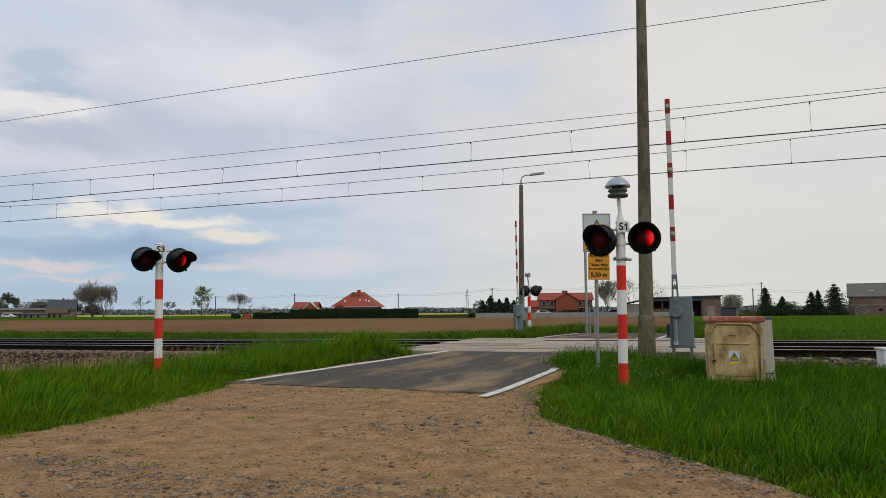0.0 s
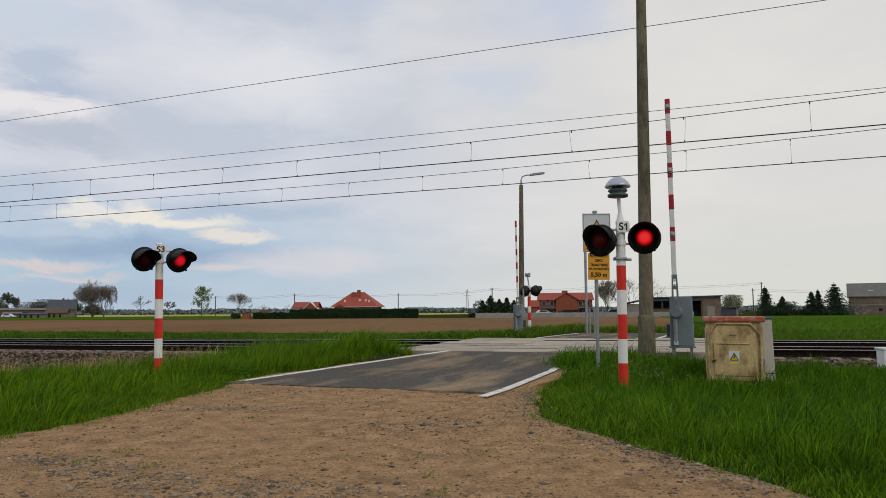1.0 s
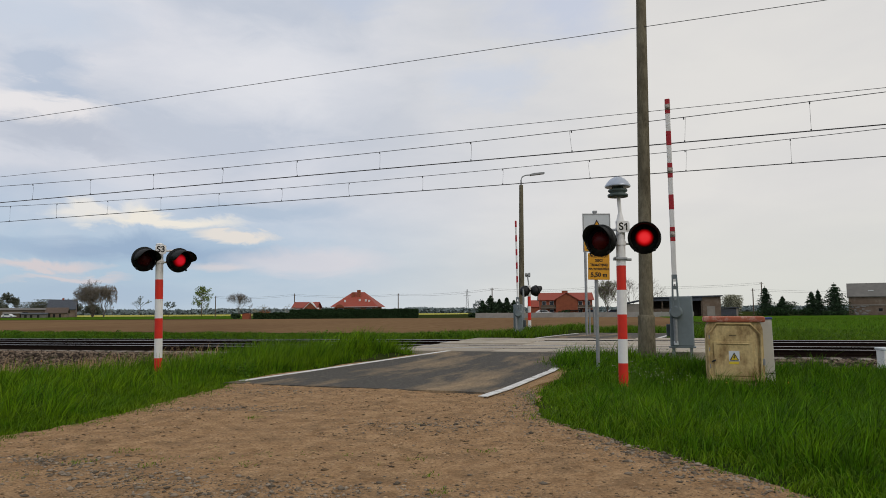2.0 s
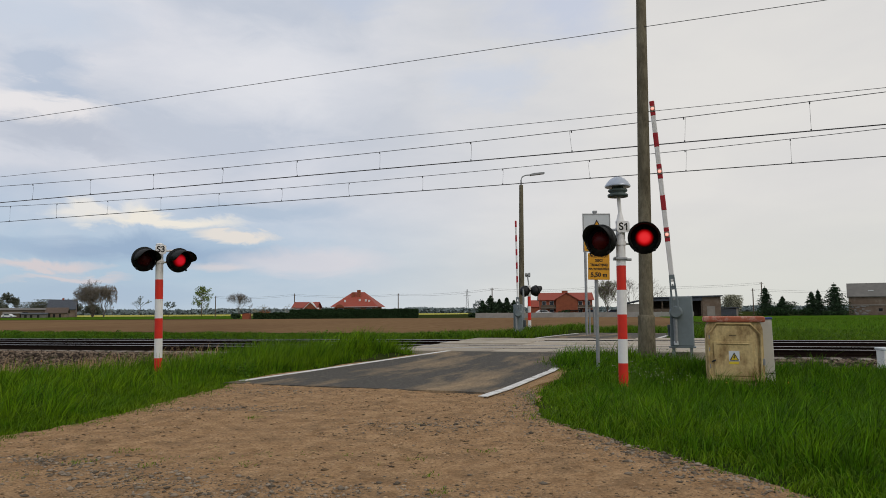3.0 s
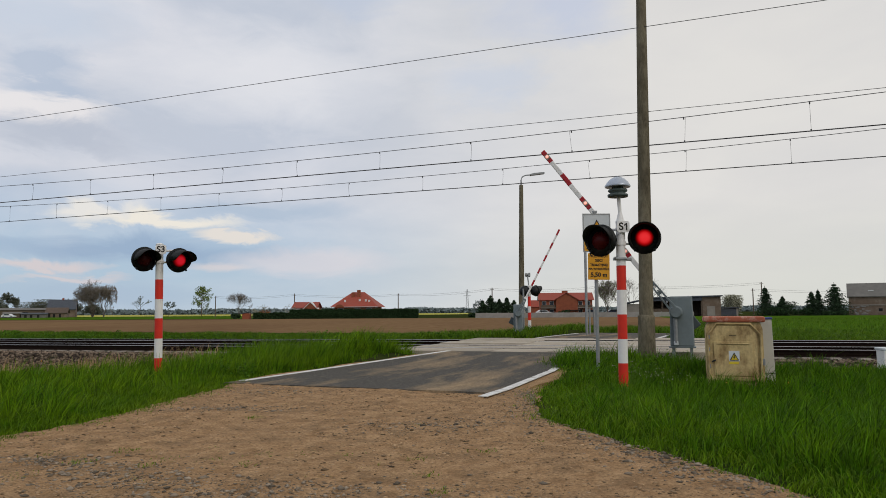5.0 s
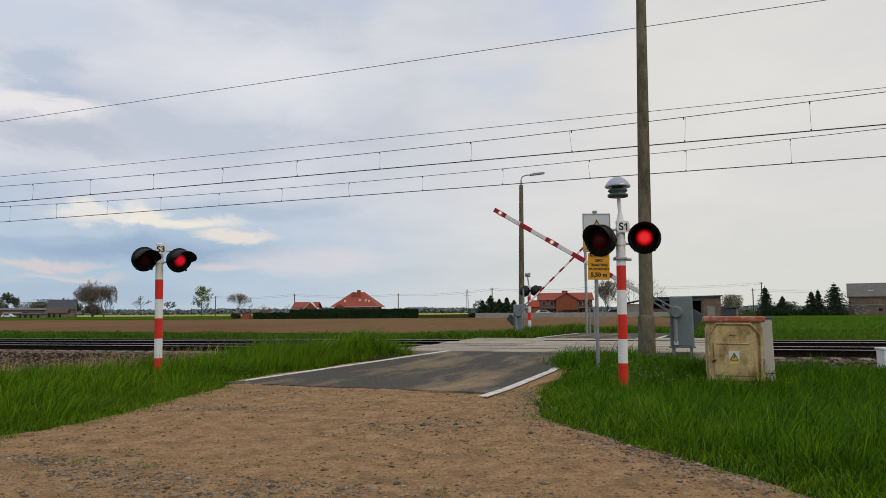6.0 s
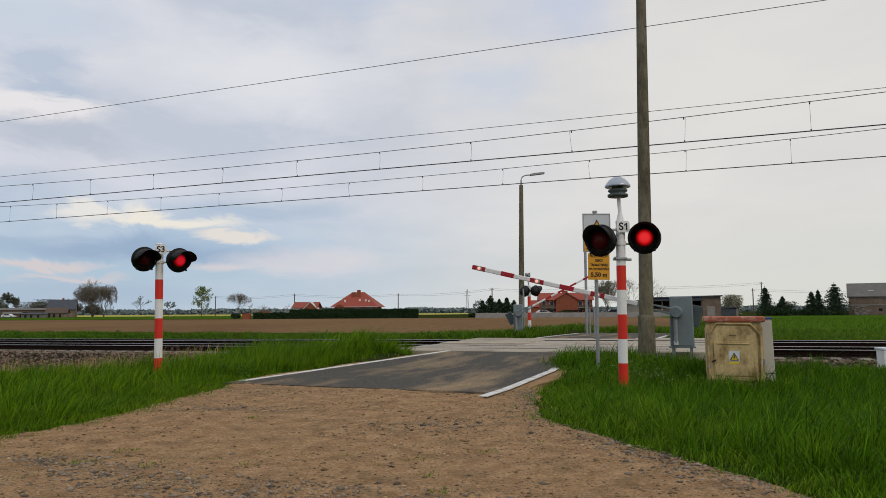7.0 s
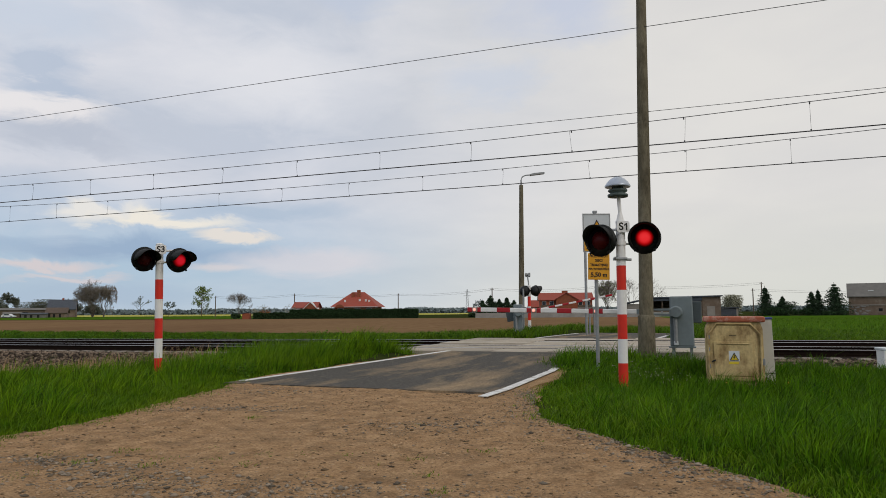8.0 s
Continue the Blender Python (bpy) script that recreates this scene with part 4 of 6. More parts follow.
def cabinets():
    t = thing("trackside_cabinet", pose(5.20, 12.3, 0.0, 0, 0, -19), "cream weathered trackside cabinet with a rusty red lid", "cabinet")
    body = part("body", P(((-0.45, -0.4), (0.51, -0.4), (0.50, 0.90), (0.455, 1.03), (-0.40, 1.03), (-0.445, 0.90)), 0.0, 0.62), M_CABINET, t)
    part("lid", box(bmesh.new(), -0.485, 0.55, -0.06, 0.68, 1.02, 1.125, bevel=0.03, taper=0.015), M_CABLID, t, "rusty red lid with flaking paint")
    door = part("door", P(((-0.38, 0.03), (0.40, 0.03), (0.40, 0.80), (0.27, 0.955), (-0.25, 0.955), (-0.38, 0.80)), -0.028, 0.0), M_CABINET, t)
    # raised rim that follows the chamfered door
    bm = bmesh.new()
    path = [(-0.405, 0.0), (-0.405, 0.80), (-0.265, 0.995), (0.295, 0.995), (0.455, 0.80), (0.455, 0.0)]
    tube(bm, [(x, -0.03, z) for x, z in path], 0.022, 8)
    part("door_rim", bm, M_CABINET, t)
    part("panel", box(bmesh.new(), -0.33, 0.33, -0.045, -0.026, 0.06, 0.68, bevel=0.012), M_CABINET, door, "pressed door panel")
    part("panel_ridge", T([(-0.26, -0.045, 0.64), (0.27, -0.045, 0.635)], 0.016, 8), M_CABINET, door)
    part("sill", B(-0.45, 0.47, -0.05, 0.0, -0.02, 0.045, bevel=0.01), M_CABINET, t)
    for z in (0.2, 0.5, 0.72):
        part("hinge", T([(-0.40, -0.035, z), (-0.40, -0.035, z + 0.07)], 0.016, 8), M_GALV, door)
    part("handle", T([(-0.30, -0.05, 0.34), (-0.34, -0.075, 0.33), (-0.36, -0.07, 0.31)], 0.014, 8), M_BLACK, door, "small black handle")
    part("slot", B(-0.06, 0.06, -0.032, -0.027, 0.775, 0.785), M_BLACK, door)
    part("latch", B(0.475, 0.52, -0.02, 0.05, 0.26, 0.38, bevel=0.008), M_GALV, t)
    bd = part("badge", B(-0.075, 0.10, -0.049, -0.0455, 0.33, 0.51), M_SIGNWHITE, door, "white badge with a yellow warning triangle")
    part("badge_triangle", P(((-0.065, 0.34), (0.09, 0.34), (0.0125, 0.485)), -0.052, -0.0495), M_SIGNBLK, bd)
    part("badge_field", P(((-0.042, 0.353), (0.067, 0.353), (0.0125, 0.455)), -0.0545, -0.0525), M_LABELYEL, bd)
    part("badge_bolt", P(((0.02, 0.44), (-0.01, 0.39), (0.012, 0.393), (-0.005, 0.36), (0.04, 0.405), (0.016, 0.403), (0.034, 0.437)), -0.0565, -0.055), M_SIGNBLK, bd)
    part("badge_strip", B(-0.075, 0.085, -0.049, -0.0455, 0.275, 0.315), M_LABELYEL, door, "worn yellow strip")
    t2 = thing("cable_cabinet", pose(5.82, 12.55, 0.0, 0, -1.2, -19), "pale plastic cable cabinet with a blue top corner", "cabinet")
    part("body", box(bmesh.new(), -0.10, 0.22, 0.0, 0.38, -0.4, 1.06, bevel=0.01), M_CABGREY, t2)
    part("lid", box(bmesh.new(), -0.11, 0.235, -0.015, 0.395, 1.061, 1.10, bevel=0.012), M_BLUE, t2, "dark blue cap")
    part("seam", B(-0.102, 0.222, -0.004, 0.0, 0.08, 0.092), M_BLACK, t2)
    t3 = thing("marker_box", pose(9.05, 14.0, 0.0, 0, 0, -5), "small white plastic marker box in the grass", "marker box")
    part("body", box(bmesh.new(), -0.10, 0.25, -0.1, 0.2, -0.1, 0.40, bevel=0.02), M_WHITE, t3)
    part("lid", box(bmesh.new(), -0.12, 0.27, -0.12, 0.22, 0.40, 0.455, bevel=0.015), M_SIGNWHITE, t3)


cabinets()


def street_lamp():
    t = thing("street_lamp", pose(3.89, 34.0, 0.02, 0, 0.0, 0), "tall concrete street lamp pole with a curved steel arm", "street lamp")
    part("pole", T([(0, 0, -0.3), (0.1, 0, 7.6)], [0.16, 0.10], 16), M_MAST, t)
    part("arm", T([(0.1, 0, 7.5), (0.1, 0, 7.85), (0.16, 0, 8.02), (0.32, 0, 8.10), (0.6, 0, 8.13)], [0.045, 0.035, 0.032, 0.03, 0.03], 10), M_GALV, t)
    part("lantern", P(((0.56, 8.08), (1.27, 8.17), (1.30, 8.20), (1.25, 8.25), (0.75, 8.20), (0.56, 8.15)), -0.12, 0.12), M_GALV, t, "flat grey lantern head")


street_lamp()


def small_posts():
    t = thing("back_of_sign", pose(6.3, 30.0, 0.15), "grey steel pole with the back of a road sign", "road sign")
    part("pole", T([(0, 0, -0.2), (0.02, 0, 4.4)], 0.06, 10), M_GALV, t)
    for x, h in ((6.55, 1.2), (6.75, 1.15)):
        t = thing("rail_post", pose(x, 30.5, 0.15), "short pale steel post beside the road", "post", "short posts beside the road")
        part("post", T([(0, 0, -0.2), (0, 0, h)], 0.04, 10), M_GALV, t)
    t = thing("steel_post", pose(3.22, 29.0, 0.1), "slim grey steel post beside the track", "post")
    part("post", T([(0.2, 0, -0.2), (0.2, 0, 2.1)], 0.035, 10), M_GALV, t)


small_posts()


# ---- buildings ----
def gable_roof(bm, x0, x1, y0, y1, z0, z1, over=0.4, thick=0.15, along="x"):
    """Two sloping slabs with the ridge along x or y."""
    if along == "x":
        ym = (y0 + y1) / 2
        for sgn, ya in ((-1, y0), (1, y1)):
            ye = ya + sgn * over
            ze = z0 - over * (z1 - z0) / (ym - y0)
            v = [(x0 - over, ye, ze), (x1 + over, ye, ze), (x1 + over, ym, z1), (x0 - over, ym, z1)]
            a = [bm.verts.new(p) for p in v]
            b = [bm.verts.new((p[0], p[1], p[2] + thick)) for p in v]
            bm.faces.new(a), bm.faces.new(b[::-1])
            for i in range(4):
                bm.faces.new((a[(i + 1) % 4], a[i], b[i], b[(i + 1) % 4]))
    bmesh.ops.recalc_face_normals(bm, faces=bm.faces[:])
    return bm


def house_body(bm, x0, x1, y0, y1, z1, ridge=None, along="x"):
    """Walls of a gabled house, ridge along x."""
    ym, xm = (y0 + y1) / 2, (x0 + x1) / 2
    box(bm, x0, x1, y0, y1, -0.4, z1)
    if ridge and along == "x":
        for x, e in ((x0, 0.25), (x1 - 0.25, 0.25)):
            a = [bm.verts.new((x, y, z)) for y, z in ((y0, z1), (y1, z1), (ym, ridge))]
            b = [bm.verts.new((x + e, y, z)) for y, z in ((y0, z1), (y1, z1), (ym, ridge))]
            bm.faces.new(a), bm.faces.new(b[::-1])
            for i in range(3):
                bm.faces.new((a[i], a[(i + 1) % 3], b[(i + 1) % 3], b[i]))
        bmesh.ops.recalc_face_normals(bm, faces=bm.faces[:])
    return bm


def window(parent, x, z, w, h, y=0.0):
    fr = part("window", B(x - w / 2 - 0.06, x + w / 2 + 0.06, y - 0.06, y + 0.02, z - 0.06, z + h + 0.06), M_FRAME, parent)
    part("pane", B(x - w / 2, x + w / 2, y - 0.075, y - 0.055, z, z + h), M_GLASS, fr)
    return fr


def hip_house():
    t = thing("house", pose(-19.8, 152, 0, 0, 0, -4), "house with a tall red hipped roof and brick walls", "house", "houses behind the field")
    w = part("wall", B(-4.6, 4.6, 0, 9, -0.3, 2.6), M_BRICK, t)
    bm = bmesh.new()
    a = [bm.verts.new(p) for p in ((-5.4, -0.9, 2.45), (5.4, -0.9, 2.45), (5.4, 9.9, 2.45), (-5.4, 9.9, 2.45))]
    r = [bm.verts.new(p) for p in ((-1.4, 4.5, 5.85), (1.4, 4.5, 5.85))]
    bm.faces.new(a[::-1])
    bm.faces.new((a[0], a[1], r[1], r[0])), bm.faces.new((a[1], a[2], r[1])), bm.faces.new((a[2], a[3], r[0], r[1])), bm.faces.new((a[3], a[0], r[0]))
    roof = part("roof", bm, M_ROOFRED, t, "red tiled hipped roof")
    for x, z in ((-0.9, 5.75), (0.35, 6.3)):
        part("chimney", B(x - 0.35, x + 0.35, 2.6, 3.4, 3.6, z), M_BRICK, roof)
    for x, z in ((-2.4, 3.5), (0.9, 3.7), (2.3, 3.6), (3.1, 3.5)):
        y = -0.9 + (z + 0.3 - 2.45) / 3.4 * 5.4 - 0.55
        p = part("roof_window", B(x - 0.2, x + 0.2, y + 0.1, y + 0.4, z, z + 0.5), M_FRAME, roof)
    part("gutter", B(-5.42, 5.42, -0.98, -0.88, 2.36, 2.47), M_FRAME, roof, "pale eaves gutter")
    # arched dormer over the porch
    bm = bmesh.new()
    pts = [(-3.2 + 0.95 * math.cos(a), 2.3 + 0.7 * math.sin(a)) for a in np.linspace(0, math.pi, 9)]
    prism(bm, pts, -1.1, 2)
    part("dormer", bm, M_BRICK, roof, "arched brick dormer")
    for x in (-3.2, 0.6, 3.2):
        window(w, x, 0.8, 1.2, 1.3)
    part("door", B(-1.6, -0.7, -0.05, 0.0, -0.1, 2.0), M_WOOD, w)


hip_house()


def garage():
    t = thing("garage", pose(-30.6, 150, 0, 0, 0, 0), "small brick garage with a red gable roof", "garage")
    w = part("wall", house_body(bmesh.new(), -2.5, 2.5, 0, 6, 2.3, 3.4), M_BRICK, t)
    part("roof", gable_roof(bmesh.new(), -2.5, 2.5, 0, 6, 2.3, 3.45, 0.35), M_ROOFRED, t)
    bm = bmesh.new()
    prism(bm, ((0.0, 2.1), (2.7, 2.1), (1.35, 3.4)), -0.5, 2)
    part("gable_front", bm, M_BRICK, t)
    bm = bmesh.new()
    for sg in (-1, 1):
        prism(bm, ((1.35, 3.42), (1.35 + sg * 1.55, 2.0), (1.35 + sg * 1.55, 2.14), (1.35, 3.58)), -0.62, 2)
    part("bargeboard", bm, M_FRAME, t, "white bargeboards on the gable")
    part("gutter", B(-2.8, -0.2, -0.45, -0.36, 1.95, 2.08), M_FRAME, t)
    part("door", B(0.6, 2.6, -0.06, 0, -0.1, 2.0), M_WOOD, w)


garage()


def brick_house():
    t = thing("house", pose(34.3, 190, 0, 0, 0, -6), "two-storey red brick house with a red gable roof and balconies", "house", "houses behind the field")
    w = part("wall", house_body(bmesh.new(), -7.2, 7.2, 0, 9, 4.4, 6.2), M_BRICK, t)
    roof = part("roof", gable_roof(bmesh.new(), -7.2, 7.2, 0, 9, 4.4, 6.3, 0.5), M_ROOFRED, t)
    bm = bmesh.new()
    prism(bm, ((-2.9, -0.3), (3.0, -0.3), (3.0, 4.3), (0.0, 6.2), (-2.9, 4.3)), -1.6, 4)
    part("gable_front", bm, M_BRICK, t, "projecting brick gable")
    bm = bmesh.new()
    for sg in (-1, 1):
        prism(bm, ((0, 6.2), (sg * 3.6, 4.0), (sg * 3.6, 4.22), (0, 6.42)), -1.9, 4)
    part("gable_roof", bm, M_ROOFRED, t)
    part("chimney", B(-0.8, 0.8, 4.2, 5.2, 5.4, 7.0), M_BRICK, roof)
    for x in (-5.0, 5.0):
        bc = part("balcony", B(x - 2.1, x + 2.1, -1.3, 0, 2.0, 2.18), M_PLASTER, t, "pale balcony slab with railing")
        part("railing", B(x - 2.1, x + 2.1, -1.3, -1.22, 2.2, 2.9), M_WOOD, bc)
        for dx in (-1.1, 1.0):
            window(w, x + dx, 2.6, 1.0, 1.3)
            window(w, x + dx, 0.3, 1.0, 1.3)
    part("awning", B(0.2, 6.8, -2.5, -1.7, 1.35, 1.5), M_DARKIN, t)


brick_house()


def red_outbuilding():
    t = thing("outbuilding", pose(28.9, 210, 0), "small red-roofed brick outbuilding", "outbuilding")
    part("wall", house_body(bmesh.new(), -1.9, 1.9, 0, 6, 2.6, 4.4), M_BRICK, t)
    part("roof", gable_roof(bmesh.new(), -1.9, 1.9, 0, 6, 2.6, 4.5, 0.3), M_ROOFRED, t)


red_outbuilding()


def open_barn():
    t = thing("barn", pose(50.0, 150, 0, 0, 0, -17), "long grey open-fronted barn with a brick end", "barn", "barns")
    part("brick_wall", B(6.6, 10.4, 0, 10, -0.3, 4.12), M_BRICKOLD, t, "brown brick end wall")
    part("back_wall", B(-4.6, 6.6, 8.0, 8.3, -0.3, 3.95), M_WOOD, t)
    part("low_back_wall", B(-10.2, -4.6, 8.0, 8.3, -0.3, 2.6), M_WOOD, t)
    part("fascia", B(-4.2, 6.6, -0.3, -0.2, 3.3, 4.1), M_ROOFDARK, t)
    part("end_wall", B(-10.3, -10.2, 0, 8.3, -0.3, 2.6), M_WOOD, t)
    for x in (-10.2, -6.0, -1.8, 2.4, 6.4):
        part("post", B(x, x + 0.3, 0, 0.3, -0.3, 2.6 if x < -9 else 3.3 if x < -5 else 4.0), M_WOOD, t)
    part("side_sheet", B(-10.2, -5.0, 0.05, 0.15, -0.3, 2.7), M_PLASTER, t, "grey sheet cladding")
    part("lower_sheet", B(-5.0, 0.5, 0.05, 0.15, -0.3, 1.6), M_WOOD, t)
    bm = bmesh.new()
    prism(bm, ((-10.6, 2.5), (-4.0, 3.9), (10.8, 4.2), (10.8, 4.45), (-4.0, 4.15), (-10.6, 2.75)), -0.6, 10)
    part("roof", bm, M_ROOFDARK, t, "dark grey sheet roof")
    part("door", B(7.6, 9.2, -0.06, 0, -0.1, 2.1), M_PLASTER, t)
    t2 = thing("lean_to", pose(63.2, 152, 0), "low dark wooden lean-to beside the barn", "shed")
    part("wall", B(-2.6, 2.2, 0, 4, -0.2, 1.6), M_ROOFDARK, t2)
    part("end_sheet", B(2.2, 2.6, 0, 4, -0.2, 1.65), M_PLASTER, t2, "pale end wall")
    part("roof", B(-2.8, 2.8, -0.3, 4.2, 1.66, 1.84), M_ROOFDARK, t2)


open_barn()


def old_barn():
    t = thing("barn", pose(84.6, 142, 0, 0, 0, -31), "old stone and brick barn with a fibre-cement roof", "barn", "barns")
    w = part("wall", house_body(bmesh.new(), 0, 22, 0, 9, 3.9, 6.55), M_BRICKOLD, t)
    part("roof", gable_roof(bmesh.new(), 0, 22, 0, 9, 3.9, 6.6, 0.25), M_ROOFGREY, t)
    part("ledge", B(0.0, 22, -0.1, 0, 2.0, 2.2), M_PLASTER, w, "pale wall ledge")
    part("skylight", B(3.6, 4.6, 1.6, 1.9, 4.95, 5.2), M_FRAME, t)
    # near-black blocks paint the unlit inside; no hole is cut
    for x in (5.2, 9.0):
        part("opening", B(x, x + 0.7, -0.02, 0.1, 0.8, 1.4), M_DARKIN, w)
    rngs = random.Random(3)
    for i in range(26):
        x, z = rngs.uniform(0.2, 3.4), rngs.uniform(0.0, 1.9)
        part("stone", B(x, x + rngs.uniform(0.3, 0.6), -0.07, 0, z, z + rngs.uniform(0.15, 0.3), bevel=0.02), M_WALLCONC, w)


old_barn()


def west_farm():
    t = thing("house", pose(-145.9, 260, 0, 0, 0, 24), "grey house with a steep dark blue roof", "house", "houses behind the field")
    part("wall", house_body(bmesh.new(), -4.6, 4.6, 0, 9, 3.2, 6.6), M_BRICKOLD, t)
    r = part("roof", gable_roof(bmesh.new(), -4.6, 4.6, 0, 9, 3.2, 6.7, 0.4), M_ROOFDARK, t)
    part("chimney", B(-0.3, 0.4, 4.2, 5, 5.6, 7.4), M_BRICK, r)
    for i, (x, y, w, h, d, m, rf) in enumerate(((-150.0, 238, 19.0, 2.7, 7, M_WOOD, M_ROOFGREY), (-136.4, 240, 6.6, 1.7, 5, M_BRICKOLD, M_BARNROOF), (-139.5, 232, 7.5, 1.3, 3, M_ROOFGREY, M_ROOFDARK), (-146.5, 231, 5.0, 1.5, 3, M_WOOD, M_ROOFGREY))):
        t = thing("shed", pose(x, y, 0, 0, 0, 22), ("long dark wooden shed with a pale sheet roof", "brick barn with a steep brown roof", "low grey sheet-clad lean-to", "low dark wooden shed")[i], "shed", "farm sheds")
        part("wall", B(-w / 2, w / 2, 0, d, -0.3, h), m, t)
        part("roof", gable_roof(bmesh.new(), -w / 2, w / 2, 0, d, h, h + (0.6, 1.7, 0.3, 0.4)[i], 0.3), rf, t)
        for u in (0.12, 0.34, 0.62):
            part("door", B(w * (u - 0.5), w * (u - 0.4), -0.05, 0, -0.1, h * 0.75), M_DARKIN, t)
    for x, c in ((-143.5, 1),):
        car(pose(x, 224, 0), M_CAR, "small white parked car")


def car(m, paint, label):
    t = thing("car", m, label, "car", "parked cars")
    b = part("body", P(((-2.0, 0.35), (2.0, 0.35), (2.05, 0.75), (1.1, 0.9), (0.5, 1.4), (-1.2, 1.42), (-1.9, 0.95), (-2.05, 0.8)), 0, 1.65), paint, t)
    part("side_window", P(((-1.3, 0.95), (0.85, 0.95), (0.4, 1.33), (-1.1, 1.34)), -0.012, 0.0), M_GLASS, t)
    for x in (-1.25, 1.3):
        w = part("wheel", T([(x, -0.02, 0.32), (x, 0.2, 0.32)], 0.32, 16), M_BLACK, t)
        part("rim", T([(x, -0.03, 0.32), (x, -0.015, 0.32)], 0.18, 12), M_GALV, w)


west_farm()
car(pose(25.0, 168, 0.1), M_CAR, "white parked car in front of the farm")
car(pose(39.5, 178, 0.1), M_CARDARK, "dark blue parked car beside the brick house")
car(pose(45.0, 178, 0.1), M_CARDARK, "dark blue parked car beside the brick house")
t = thing("van_body", pose(16.5, 156, 0), "white box van parked behind the wall", "van")
part("box", box(bmesh.new(), -2.4, 0.9, 0, 2, 0.45, 2.45, bevel=0.05), M_CAR, t)
part("cab", P(((0.9, 0.45), (2.3, 0.45), (2.3, 1.2), (1.8, 2.0), (0.9, 2.0)), 0.05, 1.95), M_CAR, t)
for x in (-1.5, 1.6):
    part("wheel", T([(x, -0.02, 0.38), (x, 0.2, 0.38)], 0.38, 14), M_BLACK, t)

fence = thing("concrete_fence", pose(6.2, 130.5, 0), "low grey concrete panel wall along the farmyard", "wall", kind="structure")
me = None
for i in range(20):
    if me is None:
        p = part("panel", B(0.06, 2.04, 0, 0.09, -0.2, 0.95), M_WALLCONC, fence)
        q = part("post", B(-0.06, 0.06, -0.03, 0.13, -0.2, 1.05), M_WALLCONC, fence)
        me, me2 = p.data, q.data
    else:
        p, q = new("panel", me), new("post", me2)
        p.parent = q.parent = fence
    p.location = q.location = (2.1 * i, 0.02 * i, 0)


def far_pole(x, y, h, label="weathered wooden electricity pole"):
    t = thing("electricity_pole", pose(x, y, -0.2), label, "pole", "electricity poles")
    part("pole", T([(0, 0, 0), (0, 0, h)], [0.15, 0.11], 8), M_WOOD, t)
    part("crossarm", B(-0.45, 0.45, -0.05, 0.05, h - 0.45, h - 0.36), M_WOOD, t)
    return x, y, h


_poles = [far_pole(*p) for p in ((-40.5, 185, 6.6), (-12.6, 190, 6.6), (11.5, 160, 7.0), (72.0, 158, 6.4), (75.0, 160, 8.0), (-67, 200, 6.5), (37.2, 165, 7.5))]
for (x0, y0, h0), (x1, y1, h1) in ((_poles[0], _poles[1]), (_poles[1], _poles[2]), (_poles[5], _poles[0]), (_poles[2], _poles[6]), (_poles[3], (130, 165, 6)), (_poles[6], _poles[4])):
    for dz in (0.0, -0.4):
        pts = [(x0 + (x1 - x0) * u, y0 + (y1 - y0) * u, h0 - 0.35 + (h1 - h0) * u + dz - 2.2 * u * (1 - u)) for u in np.linspace(0, 1, 9)]
        wire("power_line", "thin sagging power line between poles", pts, 0.018, 4, group="power lines")


def pylon(x, y, h):
    t = thing("lattice_pylon", pose(x, y, -0.5), "distant grey steel lattice pylon", "pylon")
    bm = bmesh.new()
    for sx, sy in ((-1, -1), (1, -1), (1, 1), (-1, 1)):
        tube(bm, [(sx * 2.2, sy * 2.2, 0), (sx * 0.5, sy * 0.5, h)], 0.22, 5)
    for i in range(8):
        z0, z1 = h * i / 8, h * (i + 1) / 8
        a, b = 2.2 - 1.7 * i / 8, 2.2 - 1.7 * (i + 1) / 8
        tube(bm, [(-a, -a, z0), (b, -b, z1)], 0.14, 4)
        tube(bm, [(a, -a, z0), (-b, -b, z1)], 0.14, 4)
    part("lattice", bm, M_GALV, t)
    for z, w in ((h * 0.72, 5), (h * 0.88, 4)):
        part("crossarm", B(-w, w, -0.3, 0.3, z, z + 0.5), M_GALV, t)


pylon(31.7, 900, 31)


# ---- plants ----
def cards(name, centres, normals_seed, size, material, parent, quads=True):
    """Small bent leaf quads round the given centres."""
    rng = np.random.default_rng(normals_seed)
    n = len(centres)
    u = rng.normal(size=(n, 3))
    u /= np.linalg.norm(u, axis=1)[:, None]
    w = np.cross(u, rng.normal(size=(n, 3)))
    w /= np.linalg.norm(w, axis=1)[:, None]
    s = (np.asarray(size) * rng.uniform(0.6, 1.4, n))[:, None]
    c = np.asarray(centres)
    v = np.stack([c - u * s, c + w * s * 0.55, c + u * s, c - w * s * 0.55], 1).reshape(-1, 3)
    f = np.arange(n * 4).reshape(-1, 4)
    return raw(name, v, f, material, parent)


